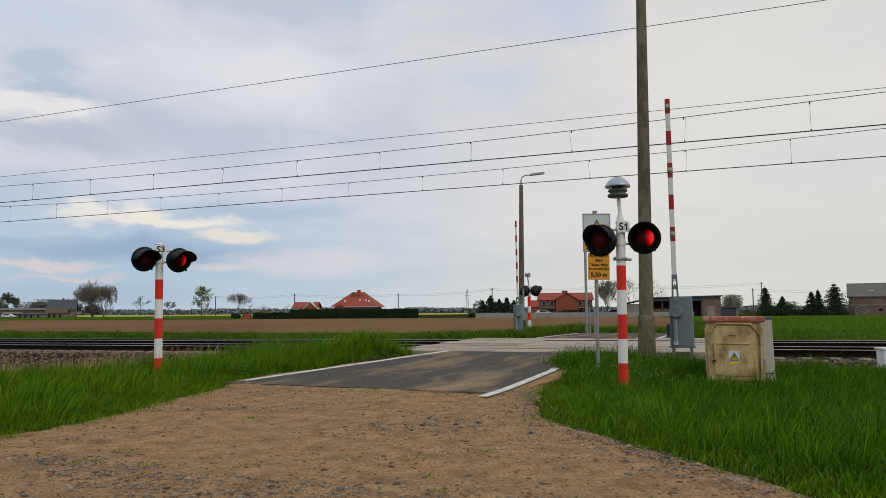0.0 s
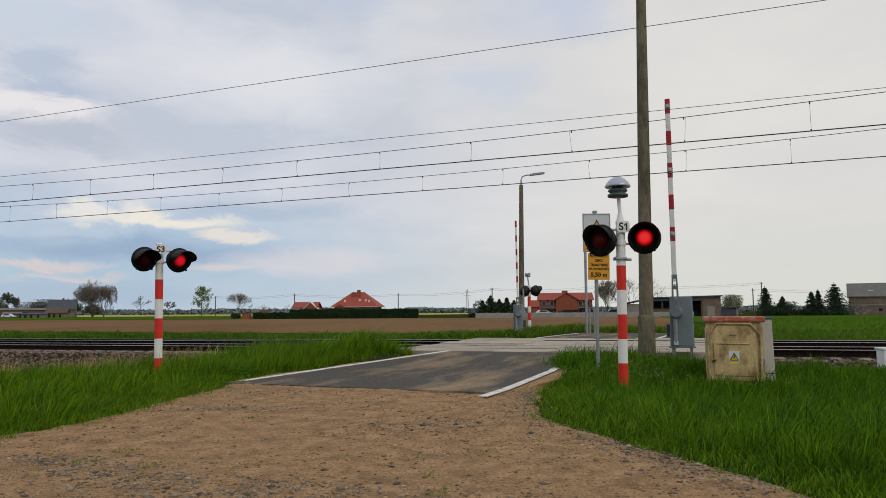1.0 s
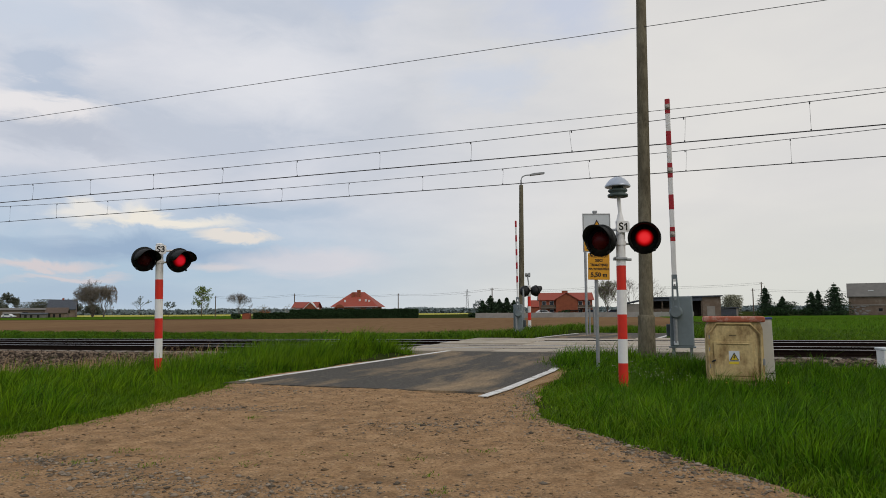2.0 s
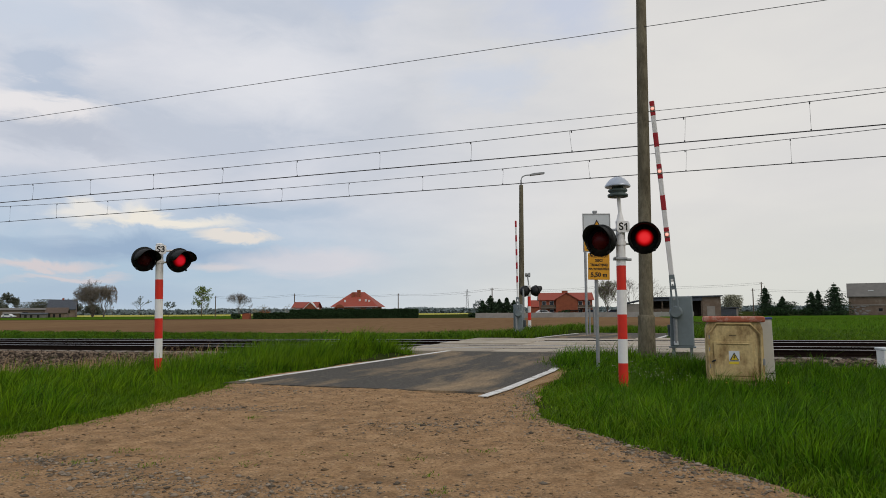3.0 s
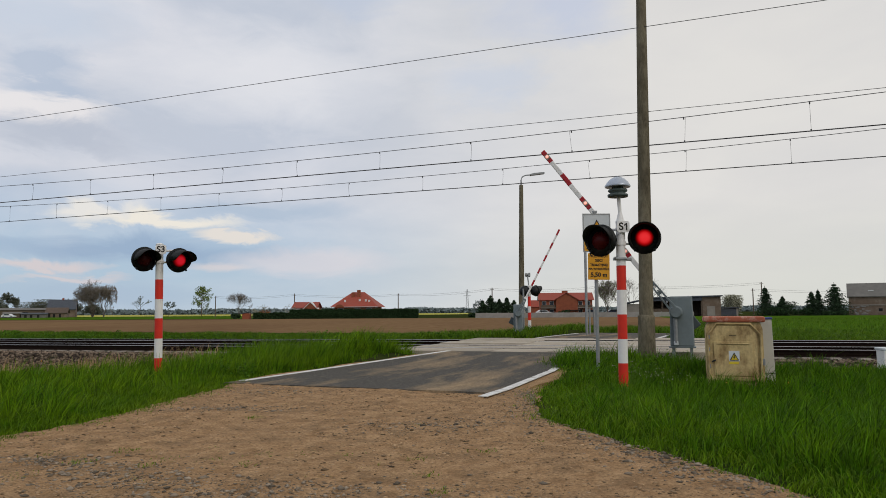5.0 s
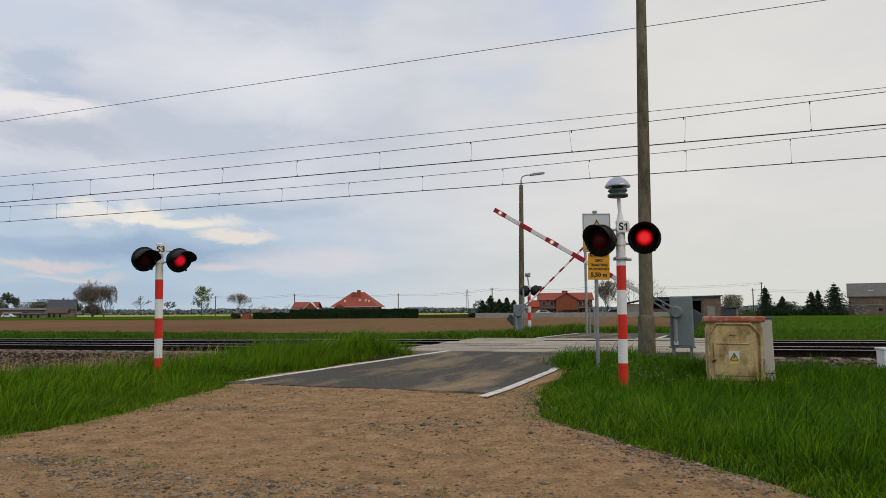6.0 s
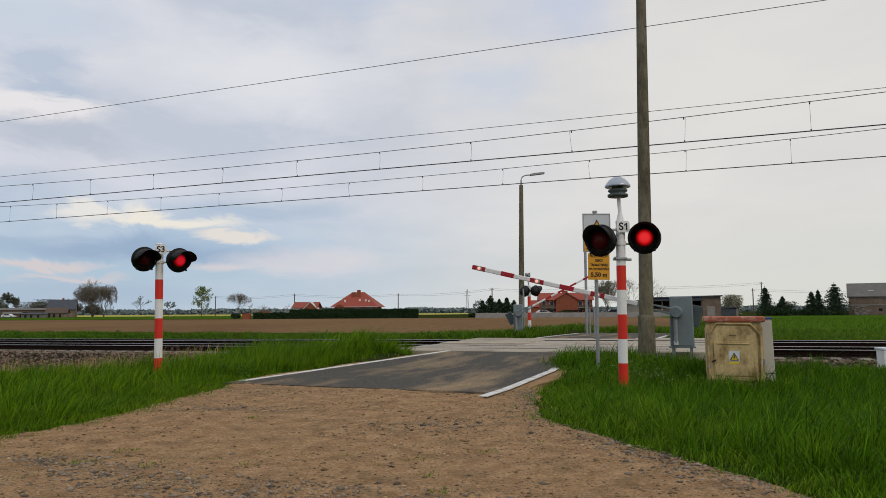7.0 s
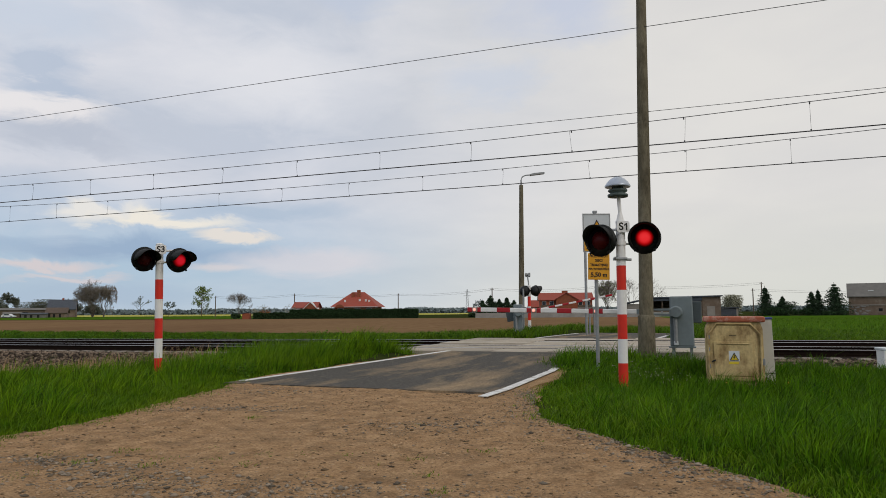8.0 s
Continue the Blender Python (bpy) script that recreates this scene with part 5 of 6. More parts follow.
def branchy(rng, start, d, length, r, depth, out, tips, spread=0.55, upward=0.15):
    """Limbs that fork and taper: out gets (points, radii)."""
    pts, rad = [start], [r]
    p = start.copy()
    n = 4
    for i in range(n):
        d = (d + Vector(rng.normal(0, 0.12, 3)) + Vector((0, 0, upward * 0.25))).normalized()
        p = p + d * (length / n)
        pts.append(p.copy())
        rad.append(r * (1 - 0.5 * (i + 1) / n))
    out.append((pts, rad, depth))
    if depth == 0:
        tips.extend(pts[1:])
        return
    kids = 3 + (depth > 2)
    for i in range(kids):
        q = pts[min(n, (1 if depth > 3 else 2) + i % 4)] if i < kids - 1 else pts[-1]
        a = rng.uniform(0, 6.283)
        side = Vector((math.cos(a), math.sin(a), rng.uniform(-0.1, 0.5)))
        dd = (d * (1 - spread) + side * spread).normalized()
        branchy(rng, q.copy(), dd, length * rng.uniform(0.6, 0.8), r * 0.5, depth - 1, out, tips, spread, upward)


def tree(x, y, h, width, seed, label, leaf_mat=None, leaves=0, leaf_size=0.2, depth=4, trunk=0.22, twigs=True):
    rng = np.random.default_rng(seed)
    t = thing("tree", pose(x, y, -0.2), label, "tree", "trees round the farms")
    out, tips = [], []
    branchy(rng, Vector((0, 0, 0)), Vector((0, 0, 1)), h * 0.33, h * 0.02 * trunk / 0.22, depth, out, tips, 0.62, 0.22)
    pts_all = np.array([p for o in out for p in o[0]])
    kz = h / pts_all[:, 2].max()
    kx = width / max(np.ptp(pts_all[:, 0]), np.ptp(pts_all[:, 1]))
    S = lambda p: Vector((p.x * kx, p.y * kx, p.z * kz))
    tr, tw = bmesh.new(), bmesh.new()
    for pts, rad, dp in out:
        big = dp >= depth - 1
        tube(tr if big else tw, [S(p) for p in pts], [max(y * 0.000075, r) for r in rad], 6 if big else 3, cap=False)
    part("trunk", tr, M_BARK, t)
    part("branchwork", tw, M_TWIG, t)
    T_ = np.array([tuple(S(p)) for p in tips])
    if leaves:
        c = T_[rng.integers(0, len(T_), leaves)] + rng.normal(0, 0.02 * h, (leaves, 3))
        cards("crown", c, seed, leaf_size, leaf_mat, t)
    return t


def bare_tree(x, y, h, width, seed, label, stems=1, depth=5, bole=0.22, leaf_mat=None, leaves=0, leaf_size=0.1):
    """A leafless tree: limbs that fan upwards and fork into fine lace."""
    rng = np.random.default_rng(seed)
    t = thing("tree", pose(x, y, -0.2), label, "tree", "trees round the farms")
    limbs, tips = [], []

    def grow(p, d, ln, r, lev):
        pts = [p]
        for i in range(3):
            d = (d + Vector(rng.normal(0, 0.10, 3)) + Vector((0, 0, 0.05))).normalized()
            pts.append(pts[-1] + d * ln / 3)
        limbs.append((pts, [r, r * 0.8, r * 0.65, r * 0.5], lev))
        if lev == 0:
            tips.extend(pts[1:])
            return
        for i in range(4):
            q = pts[(3, 3, 2, 2)[i]] if lev < depth else pts[(3, 3, 2, 1)[i]]
            a = 1.571 * i + rng.uniform(-0.6, 0.6)
            side = d.orthogonal().normalized()
            side = side * math.cos(a) + d.cross(side) * math.sin(a)
            grow(q, (d + side * rng.uniform(0.32, 0.75)).normalized(), ln * rng.uniform(0.6, 0.85), r * 0.52, lev - 1)

    for i in range(stems):
        a = 6.283 * i / stems + rng.uniform(-0.5, 0.5)
        tilt = 0.0 if stems == 1 else 0.28
        grow(Vector((0, 0, 0)), Vector((tilt * math.cos(a), tilt * math.sin(a), 1)).normalized(), bole * 3, 0.05, depth)
    pts_all = np.array([p for o in limbs for p in o[0]])
    mid = (pts_all[:, 0].max() + pts_all[:, 0].min()) / 2
    kz, kx = h / pts_all[:, 2].max(), width / np.ptp(pts_all[:, 0])

    def S(p):
        # draw stray tips into a rounded crown
        q = Vector(((p.x - mid * min(1.0, p.z / pts_all[:, 2].max() * 1.6)) * kx * 1.15, p.y * kx * 1.15, p.z * kz * 1.06))
        c = Vector((0, 0, h * 0.56))
        e = math.sqrt(((q.x - c.x) ** 2 + (q.y - c.y) ** 2) / (width / 2) ** 2 + ((q.z - c.z) / (h * 0.46)) ** 2)
        return c + (q - c) * ((1.0 + 0.2 * math.tanh((e - 1.0) / 0.35)) / e) if e > 1.0 and q.z > h * 0.25 else q

    tr, tw = bmesh.new(), bmesh.new()
    for pts, rad, lev in limbs:
        big = lev >= depth - 1
        tube(tr if big else tw, [S(p) for p in pts], [max(y * 0.00011, r * h * 0.30) for r in rad], 6 if big else 3, cap=False)
    part("trunk", tr, M_BARK, t)
    part("branchwork", tw, M_TWIG, t)
    if leaves:
        c = np.array([tuple(S(p)) for p in tips])[rng.integers(0, len(tips), leaves)] + rng.normal(0, 0.012 * h, (leaves, 3))
        cards("crown", c, seed, leaf_size, leaf_mat, t)
    return t


def young_tree(x, y, h, width, seed, label, leaf_mat, leaves, leaf_size):
    """A straight leader with rising side branches and an airy oval crown."""
    rng = np.random.default_rng(seed)
    t = thing("tree", pose(x, y, -0.2), label, "tree", "trees round the farms")
    part("trunk", T([(0, 0, 0), (0.1, 0, h * 0.5), (0, 0, h * 0.97)], [0.018 * h, 0.012 * h, 0.003 * h], 6), M_BARK, t)
    bm, cs = bmesh.new(), []
    for i in range(34):
        u = 0.24 + 0.72 * (i + rng.random()) / 34
        reach = width / 2 * (1 - abs((u - 0.42) / 0.6) ** 1.5) * rng.uniform(0.55, 1.1)
        a = i * 2.4 + rng.uniform(-0.3, 0.3)
        p0 = Vector((0, 0, u * h * 0.9))
        p1 = p0 + Vector((math.cos(a) * reach, math.sin(a) * reach, reach * rng.uniform(0.45, 0.9)))
        pm = (p0 + p1) / 2 + Vector((0, 0, -0.06 * reach))
        tube(bm, [p0, pm, p1], [0.005 * h, 0.0035 * h, 0.002 * h], 4, cap=False)
        for j in range(7):
            q = p0.lerp(p1, rng.uniform(0.35, 1.05)) + Vector(rng.normal(0, 0.03 * h, 3))
            cs.append(np.array(q) + rng.normal(0, 0.018 * h, (max(1, leaves // 238), 3)))
    part("branchwork", bm, M_TWIG, t)
    cards("crown", np.concatenate(cs), seed, leaf_size, leaf_mat, t)
    return t


def spruce(x, y, h, w, seed, label="dark green spruce with drooping boughs"):
    rng = np.random.default_rng(seed)
    t = thing("spruce", pose(x, y, -0.2), label, "conifer", "conifers")
    part("trunk", T([(0, 0, 0), (0, 0, h)], [0.14, 0.02], 6), M_BARK, t)
    cs, sz = [], []
    tiers = 18
    for i in range(tiers):
        lev = (i + rng.uniform(-0.3, 0.3)) / tiers
        lev = min(max(lev, 0.0), 0.97)
        reach = (1 - lev) ** 0.8 * w * 0.82 + 0.06
        for j in range(18):
            a = rng.uniform(0, 6.283)
            ln = reach * rng.uniform(0.6, 1.1)
            m = 17
            u = rng.uniform(0.05, 1, m)
            side = rng.normal(0, 0.10, m) * (1.1 - u) * w * 0.3
            x_, y_ = u * ln, side
            z_ = 0.05 * h + lev * 0.93 * h + u * ln * rng.uniform(-0.30, 0.05) - 0.10 * u * u * ln + rng.normal(0, 0.05, m)
            cs.append(np.stack([x_ * math.cos(a) - y_ * math.sin(a), x_ * math.sin(a) + y_ * math.cos(a), z_], -1))
            sz.append(0.20 - 0.10 * u)
    top = np.stack([rng.normal(0, 0.03, 30), rng.normal(0, 0.03, 30), rng.uniform(0.86, 1.02, 30) * h], -1)
    cs.append(top)
    sz.append(np.full(30, 0.09))
    cards("needle_crown", np.concatenate(cs), seed, np.concatenate(sz), M_SPRUCE, t)
    return t


def bush(x, y, h, w, seed, m=M_HEDGE, label="dark green shrub", n=900, size=0.16):
    rng = np.random.default_rng(seed)
    t = thing("shrub", pose(x, y, -0.1), label, "shrub", "shrubs")
    bm = bmesh.new()
    for i in range(6):
        a = i * 1.05
        tube(bm, [(0, 0, 0), (0.3 * w * math.cos(a), 0.3 * w * math.sin(a), h * 0.7)], [0.04, 0.01], 4)
    part("stem", bm, M_BARK, t)
    k = rng.integers(0, 7, n)
    cc = np.stack([rng.uniform(-0.38, 0.38, 7) * w, rng.uniform(-0.3, 0.3, 7) * w, rng.uniform(0.28, 0.66, 7) * h], -1)
    c = cc[k] + np.clip(rng.normal(0, 1, (n, 3)), -1.5, 1.5) * np.array([0.13 * w, 0.13 * w, 0.15 * h])
    c[:, 2] = np.maximum(c[:, 2], 0.02)
    cards("foliage", c, seed, size, m, t)
    return t


def hedge_row(x0, x1, y, h, seed):
    rng = np.random.default_rng(seed)
    t = thing("hedge", pose(0, y, 0), "long clipped dark green thuja hedge", "hedge")
    part("core", B(x0, x1, 0.2, 0.9, -0.1, h * 0.93), M_HEDGE, t)
    n = int(460 * (x1 - x0))
    c = np.stack([rng.uniform(x0, x1, n), rng.uniform(0.0, 1.1, n), rng.uniform(0, 1, n) ** 0.9 * h], -1)
    c[:, 2] += 0.08 * np.sin(c[:, 0] * 1.3) + 0.05 * np.sin(c[:, 0] * 4.1)
    c[: n // 2, 1] = rng.uniform(-0.02, 0.2, n // 2)
    cards("foliage", c, seed, 0.13, M_HEDGE, t)


t = thing("shed", pose(-38.9, 134.0, 0), "tiny brown brick shed at the end of the hedge", "shed")
part("wall", B(-0.7, 0.7, 0, 1.5, -0.2, 1.15), M_BRICK, t)
part("roof", P(((-0.85, 1.05), (0.85, 1.45), (0.85, 1.55), (-0.85, 1.15)), -0.15, 1.6), M_ROOFDARK, t)
hedge_row(-30.8, -5.0, 136.2, 1.90, 11)
hedge_row(-37.6, -18.5, 134.4, 1.25, 15)
for i, (x, y, h, w) in enumerate(((-160, 268, 8.5, 12), (-170, 262, 9.0, 9), (-152, 270, 7.5, 9), (-137, 266, 5.5, 8))):
    bush(x, y, h, w, 120 + i, M_TREEMID, "dense budding thicket round the farm", 5000, 0.2)
bush(-36.0, 136.6, 2.1, 2.2, 130, M_RUSSET, "shrub with orange-brown leaves behind the hedge", 500, 0.12)
bush(-41.0, 134.5, 1.4, 1.7, 12, label="rounded dark evergreen shrub")
for i, (x, y, h, w) in enumerate(((-36.5, 141, 3.0, 4.0), (-33.0, 146, 3.2, 4.0), (-38.5, 143, 2.4, 3.0), (-41.5, 147, 2.2, 3.0))):
    tree(x, y, h, w, 60 + i, "leafless garden shrub behind the hedge", depth=3, leaves=120, leaf_mat=M_BUSH, leaf_size=0.1)

bare_tree(-123.6, 240, 13.2, 12.6, 21, "large bare tree with a wide rounded crown and several stems", stems=4, depth=5, bole=0.16)
bare_tree(-121.2, 243, 12.2, 8, 27, "bare tree tinged with russet buds beside the farm", stems=2, depth=5, leaf_mat=M_RUSSETBUD, leaves=700, leaf_size=0.14)
tree(-172, 270, 10.0, 10, 22, "dense budding tree beside the sheds", M_TREEMID, 5000, 0.22, depth=4)
tree(-158, 275, 7.5, 9, 23, "dense budding tree beside the sheds", M_TREEMID, 4000, 0.2, depth=4)
tree(-150, 278, 6.5, 10, 28, "dense budding tree beside the sheds", M_TREEMID, 3500, 0.2, depth=4)
young_tree(-106.6, 300, 14.2, 10.4, 24, "young tree with fresh pale green leaves", M_LEAF, 2600, 0.24)
bare_tree(-51.1, 170, 6.7, 6.2, 25, "small bare tree with a round crown", depth=5, bole=0.15)
bare_tree(36.3, 150, 8.6, 5.6, 26, "tree with sparse new leaves", stems=2, depth=5, leaf_mat=M_LEAF, leaves=900, leaf_size=0.11)
bare_tree(43.5, 172, 9.6, 7.5, 29, "bare tree behind the barn", depth=4)
bare_tree(54.5, 175, 10.0, 8.5, 30, "bare tree behind the barn", depth=4)
bare_tree(48.5, 176, 10.6, 8.0, 38, "bare tree behind the barn", depth=4)
bush(71.8, 170, 6.3, 6.4, 31, M_BUSH, "shrubby tree in pale blossom", 9000, 0.12)
for i, (x, y, h, w) in enumerate(((66.3, 140, 6.2, 4.0), (69.8, 140, 4.2, 3.2), (75.8, 140, 5.2, 3.2), (78.3, 142, 5.6, 2.6), (80.0, 139, 6.8, 6.6), (82.4, 143, 4.6, 3.6), (8.6, 150, 4.0, 3.4), (10.4, 150, 5.0, 3.8), (12.4, 151, 4.2, 3.6), (14.0, 150, 4.6, 3.4), (15.8, 152, 4.0, 3.0), (11.4, 149, 3.4, 3.4))):
    spruce(x, y, h, w, 40 + i)
for i, (x, y, h, w) in enumerate(((66.5, 138, 2.0, 5), (72.5, 139, 1.7, 4.5), (73.5, 146, 3.6, 4.0), (64.0, 165, 4.0, 5), (79.0, 137, 1.2, 6), (30.2, 170, 1.8, 3.0), (7.0, 152, 1.2, 3))):
    bush(x, y, h, w, 70 + i, label="low dark shrub beside the farmyard")
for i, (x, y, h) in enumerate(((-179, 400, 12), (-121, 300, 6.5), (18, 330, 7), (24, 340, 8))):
    tree(x, y, h, h * 0.75, 90 + i, "far tree on the plain with haze painted into its leaves", M_FARWOOD, 500, 0.25, depth=3)


def far_woods():
    rng = np.random.default_rng(8)
    n = 36000
    x = rng.uniform(-620, 620, n)
    band = rng.integers(0, 3, n)
    y = np.array([560, 640, 720])[band] + rng.normal(0, 8, n)
    top = np.array([noise.noise((float(a) * 0.012, float(b), 1)) for a, b in zip(x, band)])
    hh = 3.6 + 1.6 * top + 1.0 * np.sin(x * 0.11 + band) * np.sin(x * 0.043) + band * 0.4
    z = rng.uniform(0, 1, n) ** 0.7 * hh
    # no air lies between; the leaf colour itself carries the haze
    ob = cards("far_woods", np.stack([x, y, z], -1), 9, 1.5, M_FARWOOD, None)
    tagged(ob, "belt of far woods on the horizon, haze painted into its blue-grey leaves", "woods", kind="stuff")


far_woods()


def blades(name, roots, heights, lean, width, material, seed, label, parent=None, wind=(0.35, 0.1), fine=True, push=None):
    """Grass: tapered, bent blades of three segments, or of two far off."""
    rng = np.random.default_rng(seed)
    n = len(roots)
    a = rng.uniform(0, 6.283, n)
    side = np.stack([np.cos(a), np.sin(a), np.zeros(n)], -1)
    b = rng.uniform(0, 6.283, n)
    fall = np.stack([np.cos(b) + wind[0], np.sin(b) + wind[1], np.zeros(n)], -1) * (lean * rng.uniform(0.2, 1.4, n))[:, None]
    if push is not None:
        fall[:, :2] += push
    h = np.asarray(heights)[:, None]
    w = (np.asarray(width) * rng.uniform(0.7, 1.3, n))[:, None] * side
    up = np.array([0, 0, 1.0])
    p = [roots, roots + up * h * 0.45 + fall * h * 0.18, roots + up * h * 0.8 + fall * h * 0.55, roots + up * h * (1.0 - 0.12 * lean) + fall * h * 1.05]
    if fine:
        v = np.stack([p[0] - w, p[0] + w, p[1] - w * 0.85, p[1] + w * 0.85, p[2] - w * 0.5, p[2] + w * 0.5, p[3]], 1)
        tri = np.array([(0, 1, 3), (0, 3, 2), (2, 3, 5), (2, 5, 4), (4, 5, 6)])
    else:
        v = np.stack([p[0] - w, p[0] + w, (p[1] + p[2]) / 2 - w * 0.75, (p[1] + p[2]) / 2 + w * 0.75, p[3]], 1)
        tri = np.array([(0, 1, 3), (0, 3, 2), (2, 3, 4)])
    f = (tri[None] + (np.arange(n) * v.shape[1])[:, None, None]).reshape(-1, 3)
    ob = raw(name, v.reshape(-1, 3), f, material, parent)
    return tagged(ob, label, "grass", kind="stuff")


def clump(x, y, s=0.9, seed=0.0):
    return np.array([noise.noise((float(a) * s, float(b) * s, seed)) for a, b in zip(x, y)])


def edge_inside(side, x, y):
    """How far a place lies inside the grass, from the edge of the dirt or of the asphalt."""
    nn, s = ND[0] * x + ND[1] * y, SD[0] * x + SD[1] * y
    if side > 0:
        return np.where(nn < 13.0, x - dirt_edge_right(y), s - road_right(nn) + 0.35 + 0.3 * sstep(13.0, 13.8, nn)), nn, s
    return np.where(nn < 10.6, dirt_edge_left(y) - x, road_left(nn) - 0.3 - s), nn, s


def verge(side, n, x0, x1, y0, y1, seed, hmean, label, width=0.006, per=22, n_lim=(0, 16.2)):
    """Long grass in tufts: the blades of a tuft fan out from one foot and share its height and lean."""
    rng = np.random.default_rng(seed)
    k = n // per
    tx, ty = rng.uniform(x0, x1, k), y0 + (y1 - y0) * rng.uniform(0, 1, k) ** 1.35
    th = np.exp(rng.normal(0, 0.36, k)) * (1.0 + 0.55 * clump(tx, ty, 0.7, seed) + 0.35 * clump(tx, ty, 2.1, seed + 3))
    ta, tl = rng.normal(0.5, 1.1, k), rng.uniform(0.05, 0.45, k)
    j = np.repeat(np.arange(k), per)
    n = len(j)
    spread = rng.normal(0, 0.055, (n, 2))
    x, y = tx[j] + spread[:, 0], ty[j] + spread[:, 1]
    inside, nn, s = edge_inside(side, x, y)
    inside = inside + 0.22 * clump(x, y, 1.6, 4.0) + 0.10 * clump(x, y, 5.0, 7.0)
    top = n_lim[1] if side > 0 else 14.6 + 2.6 * sstep(-14.0, -10.5, s)
    keep = (rng.random(n) < 0.02 + 0.98 * sstep(0.0, 0.5, inside)) & (inside > -0.25) & (nn > n_lim[0]) & (nn < top)
    h = hmean * np.clip(th[j], 0.35, 1.9) * (0.22 + 0.78 * sstep(-0.1, 0.9, inside)) * (1.0 + 0.2 * sstep(13, 15, nn)) * (1.0 - 0.55 * sstep(-1.6, -0.8, s) * sstep(14.4, 15.2, nn)) * rng.uniform(0.5, 1.2, n)
    if side > 0:
        h *= 1.0 + 0.08 * np.exp(-((x - 2.7) / 1.3) ** 2 - ((y - 10.6) / 1.6) ** 2)
    else:
        h *= 1.0 - 0.55 * sstep(-11.5, -14.5, s)
    lean = np.stack([np.cos(ta) * tl, np.sin(ta) * tl], -1)[j] + spread * 4.5
    roots = np.stack([x, y, land(x, y) - 0.03], -1)
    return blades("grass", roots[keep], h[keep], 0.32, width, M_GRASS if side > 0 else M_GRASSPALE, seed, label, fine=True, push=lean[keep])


def turf(side, n, x0, x1, y0, y1, seed, label):
    """Short turf that creeps out over the edge of the dirt."""
    rng = np.random.default_rng(seed)
    x, y = rng.uniform(x0, x1, n), y0 + (y1 - y0) * rng.uniform(0, 1, n) ** 1.3
    inside, nn, s = edge_inside(side, x, y)
    inside = inside + 0.30 * clump(x, y, 1.3, 11.0) + 0.22 * clump(x, y, 4.5, 13.0) + (0.0 if side > 0 else 0.12 * (1 - sstep(8.8, 9.8, nn)))
    keep = (inside > -0.35) & (rng.random(n) < 0.10 + 0.90 * sstep(-0.25, 0.15, inside)) & (inside < 1.5) & (nn < 15.5)
    h = (0.035 + 0.09 * sstep(-0.2, 0.7, inside)) * rng.uniform(0.4, 1.5, n)
    return blades("grass", np.stack([x, y, np.maximum(land(x, y), 0.005) - 0.01], -1)[keep], h[keep], 1.0, 0.0045, M_TURF, seed, label, fine=False)


def weeds(name, spots, seed, label, leaf_size=0.035, material=None):
    """Broad-leaved weeds: leaves set round leaning stalks, spots of (x, y, reach, height, stalks)."""
    rng = np.random.default_rng(seed)
    cs = []
    for x, y, r, h, k in spots:
        for i in range(k):
            px_, py_ = rng.normal(0, r, 2)
            hh = h * rng.uniform(0.5, 1.1)
            u = np.linspace(0.1, 1, 16)
            lx, ly = rng.normal(0, 0.12, 2)
            c = np.stack([x + px_ + lx * u, y + py_ + ly * u, u * hh], -1) + rng.normal(0, leaf_size * 0.9, (16, 3))
            c[:, 2] += land(c[:, 0], c[:, 1])
            cs.append(c)
    c = np.concatenate(cs)
    return tagged(cards(name, c, seed, leaf_size, material or M_WEED, None), label, "weeds", kind="stuff")


verge(1, 190000, 0.3, 11.5, 4.0, 16.0, 101, 0.235, "lush green long grass beside the dirt track", 0.0058)
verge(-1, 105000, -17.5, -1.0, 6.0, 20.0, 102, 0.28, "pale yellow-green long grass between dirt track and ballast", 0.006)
verge(-1, 34000, -5.5, 1.0, 13.0, 18.5, 106, 0.30, "dense green grass between asphalt and ballast", 0.007)
turf(1, 70000, 0.6, 8.0, 4.0, 14.0, 111, "short trampled turf along the dirt track")
turf(-1, 95000, -8.5, -2.5, 5.0, 14.0, 112, "short trampled turf along the dirt track")
weeds("nettles", ((-4.35, 13.3, 0.22, 0.36, 34), (-3.9, 13.1, 0.16, 0.26, 20), (-5.2, 14.6, 0.35, 0.34, 30), (-7.5, 13.6, 0.5, 0.26, 24),
                  (3.5, 12.5, 0.35, 0.32, 40), (4.1, 13.2, 0.4, 0.34, 44), (4.7, 14.2, 0.3, 0.30, 24), (2.7, 12.2, 0.2, 0.28, 16)), 113, "small broad-leaved nettles among the grass", 0.024)

# across the line: the strip between the rails and the fields
rng = np.random.default_rng(6)
k = 90000
s_, n_ = rng.uniform(-44, 16, k), 26.0 + rng.uniform(0, 1, k) ** 1.3 * 6.5
far = rng.random(k) < 0.25
s_[far], n_[far] = rng.uniform(-8, 14, far.sum()), rng.uniform(35.2, 42, far.sum())
x_, y_ = from_track(n_, s_)
keep = (s_ < road_left(n_) - 0.2) | (s_ > road_right(n_) + 0.45) | (n_ > 35.1)
c = clump(x_, y_, 0.6, 2.0) + 0.5 * clump(x_, y_, 2.2, 5.0)
near_road = np.exp(-(np.minimum(np.abs(s_ - road_left(n_)), np.abs(s_ - road_right(n_))) / 6.0) ** 2)
h_ = (0.20 + 0.15 * near_road + 0.20 * c) * rng.uniform(0.5, 1.3, k)
blades("grass", np.stack([x_, y_, land(x_, y_) - 0.03], -1)[keep], np.maximum(h_, 0.05)[keep], 0.8, 0.012, M_GRASSFAR, 103, "green rough grass strip beyond the tracks", fine=False)
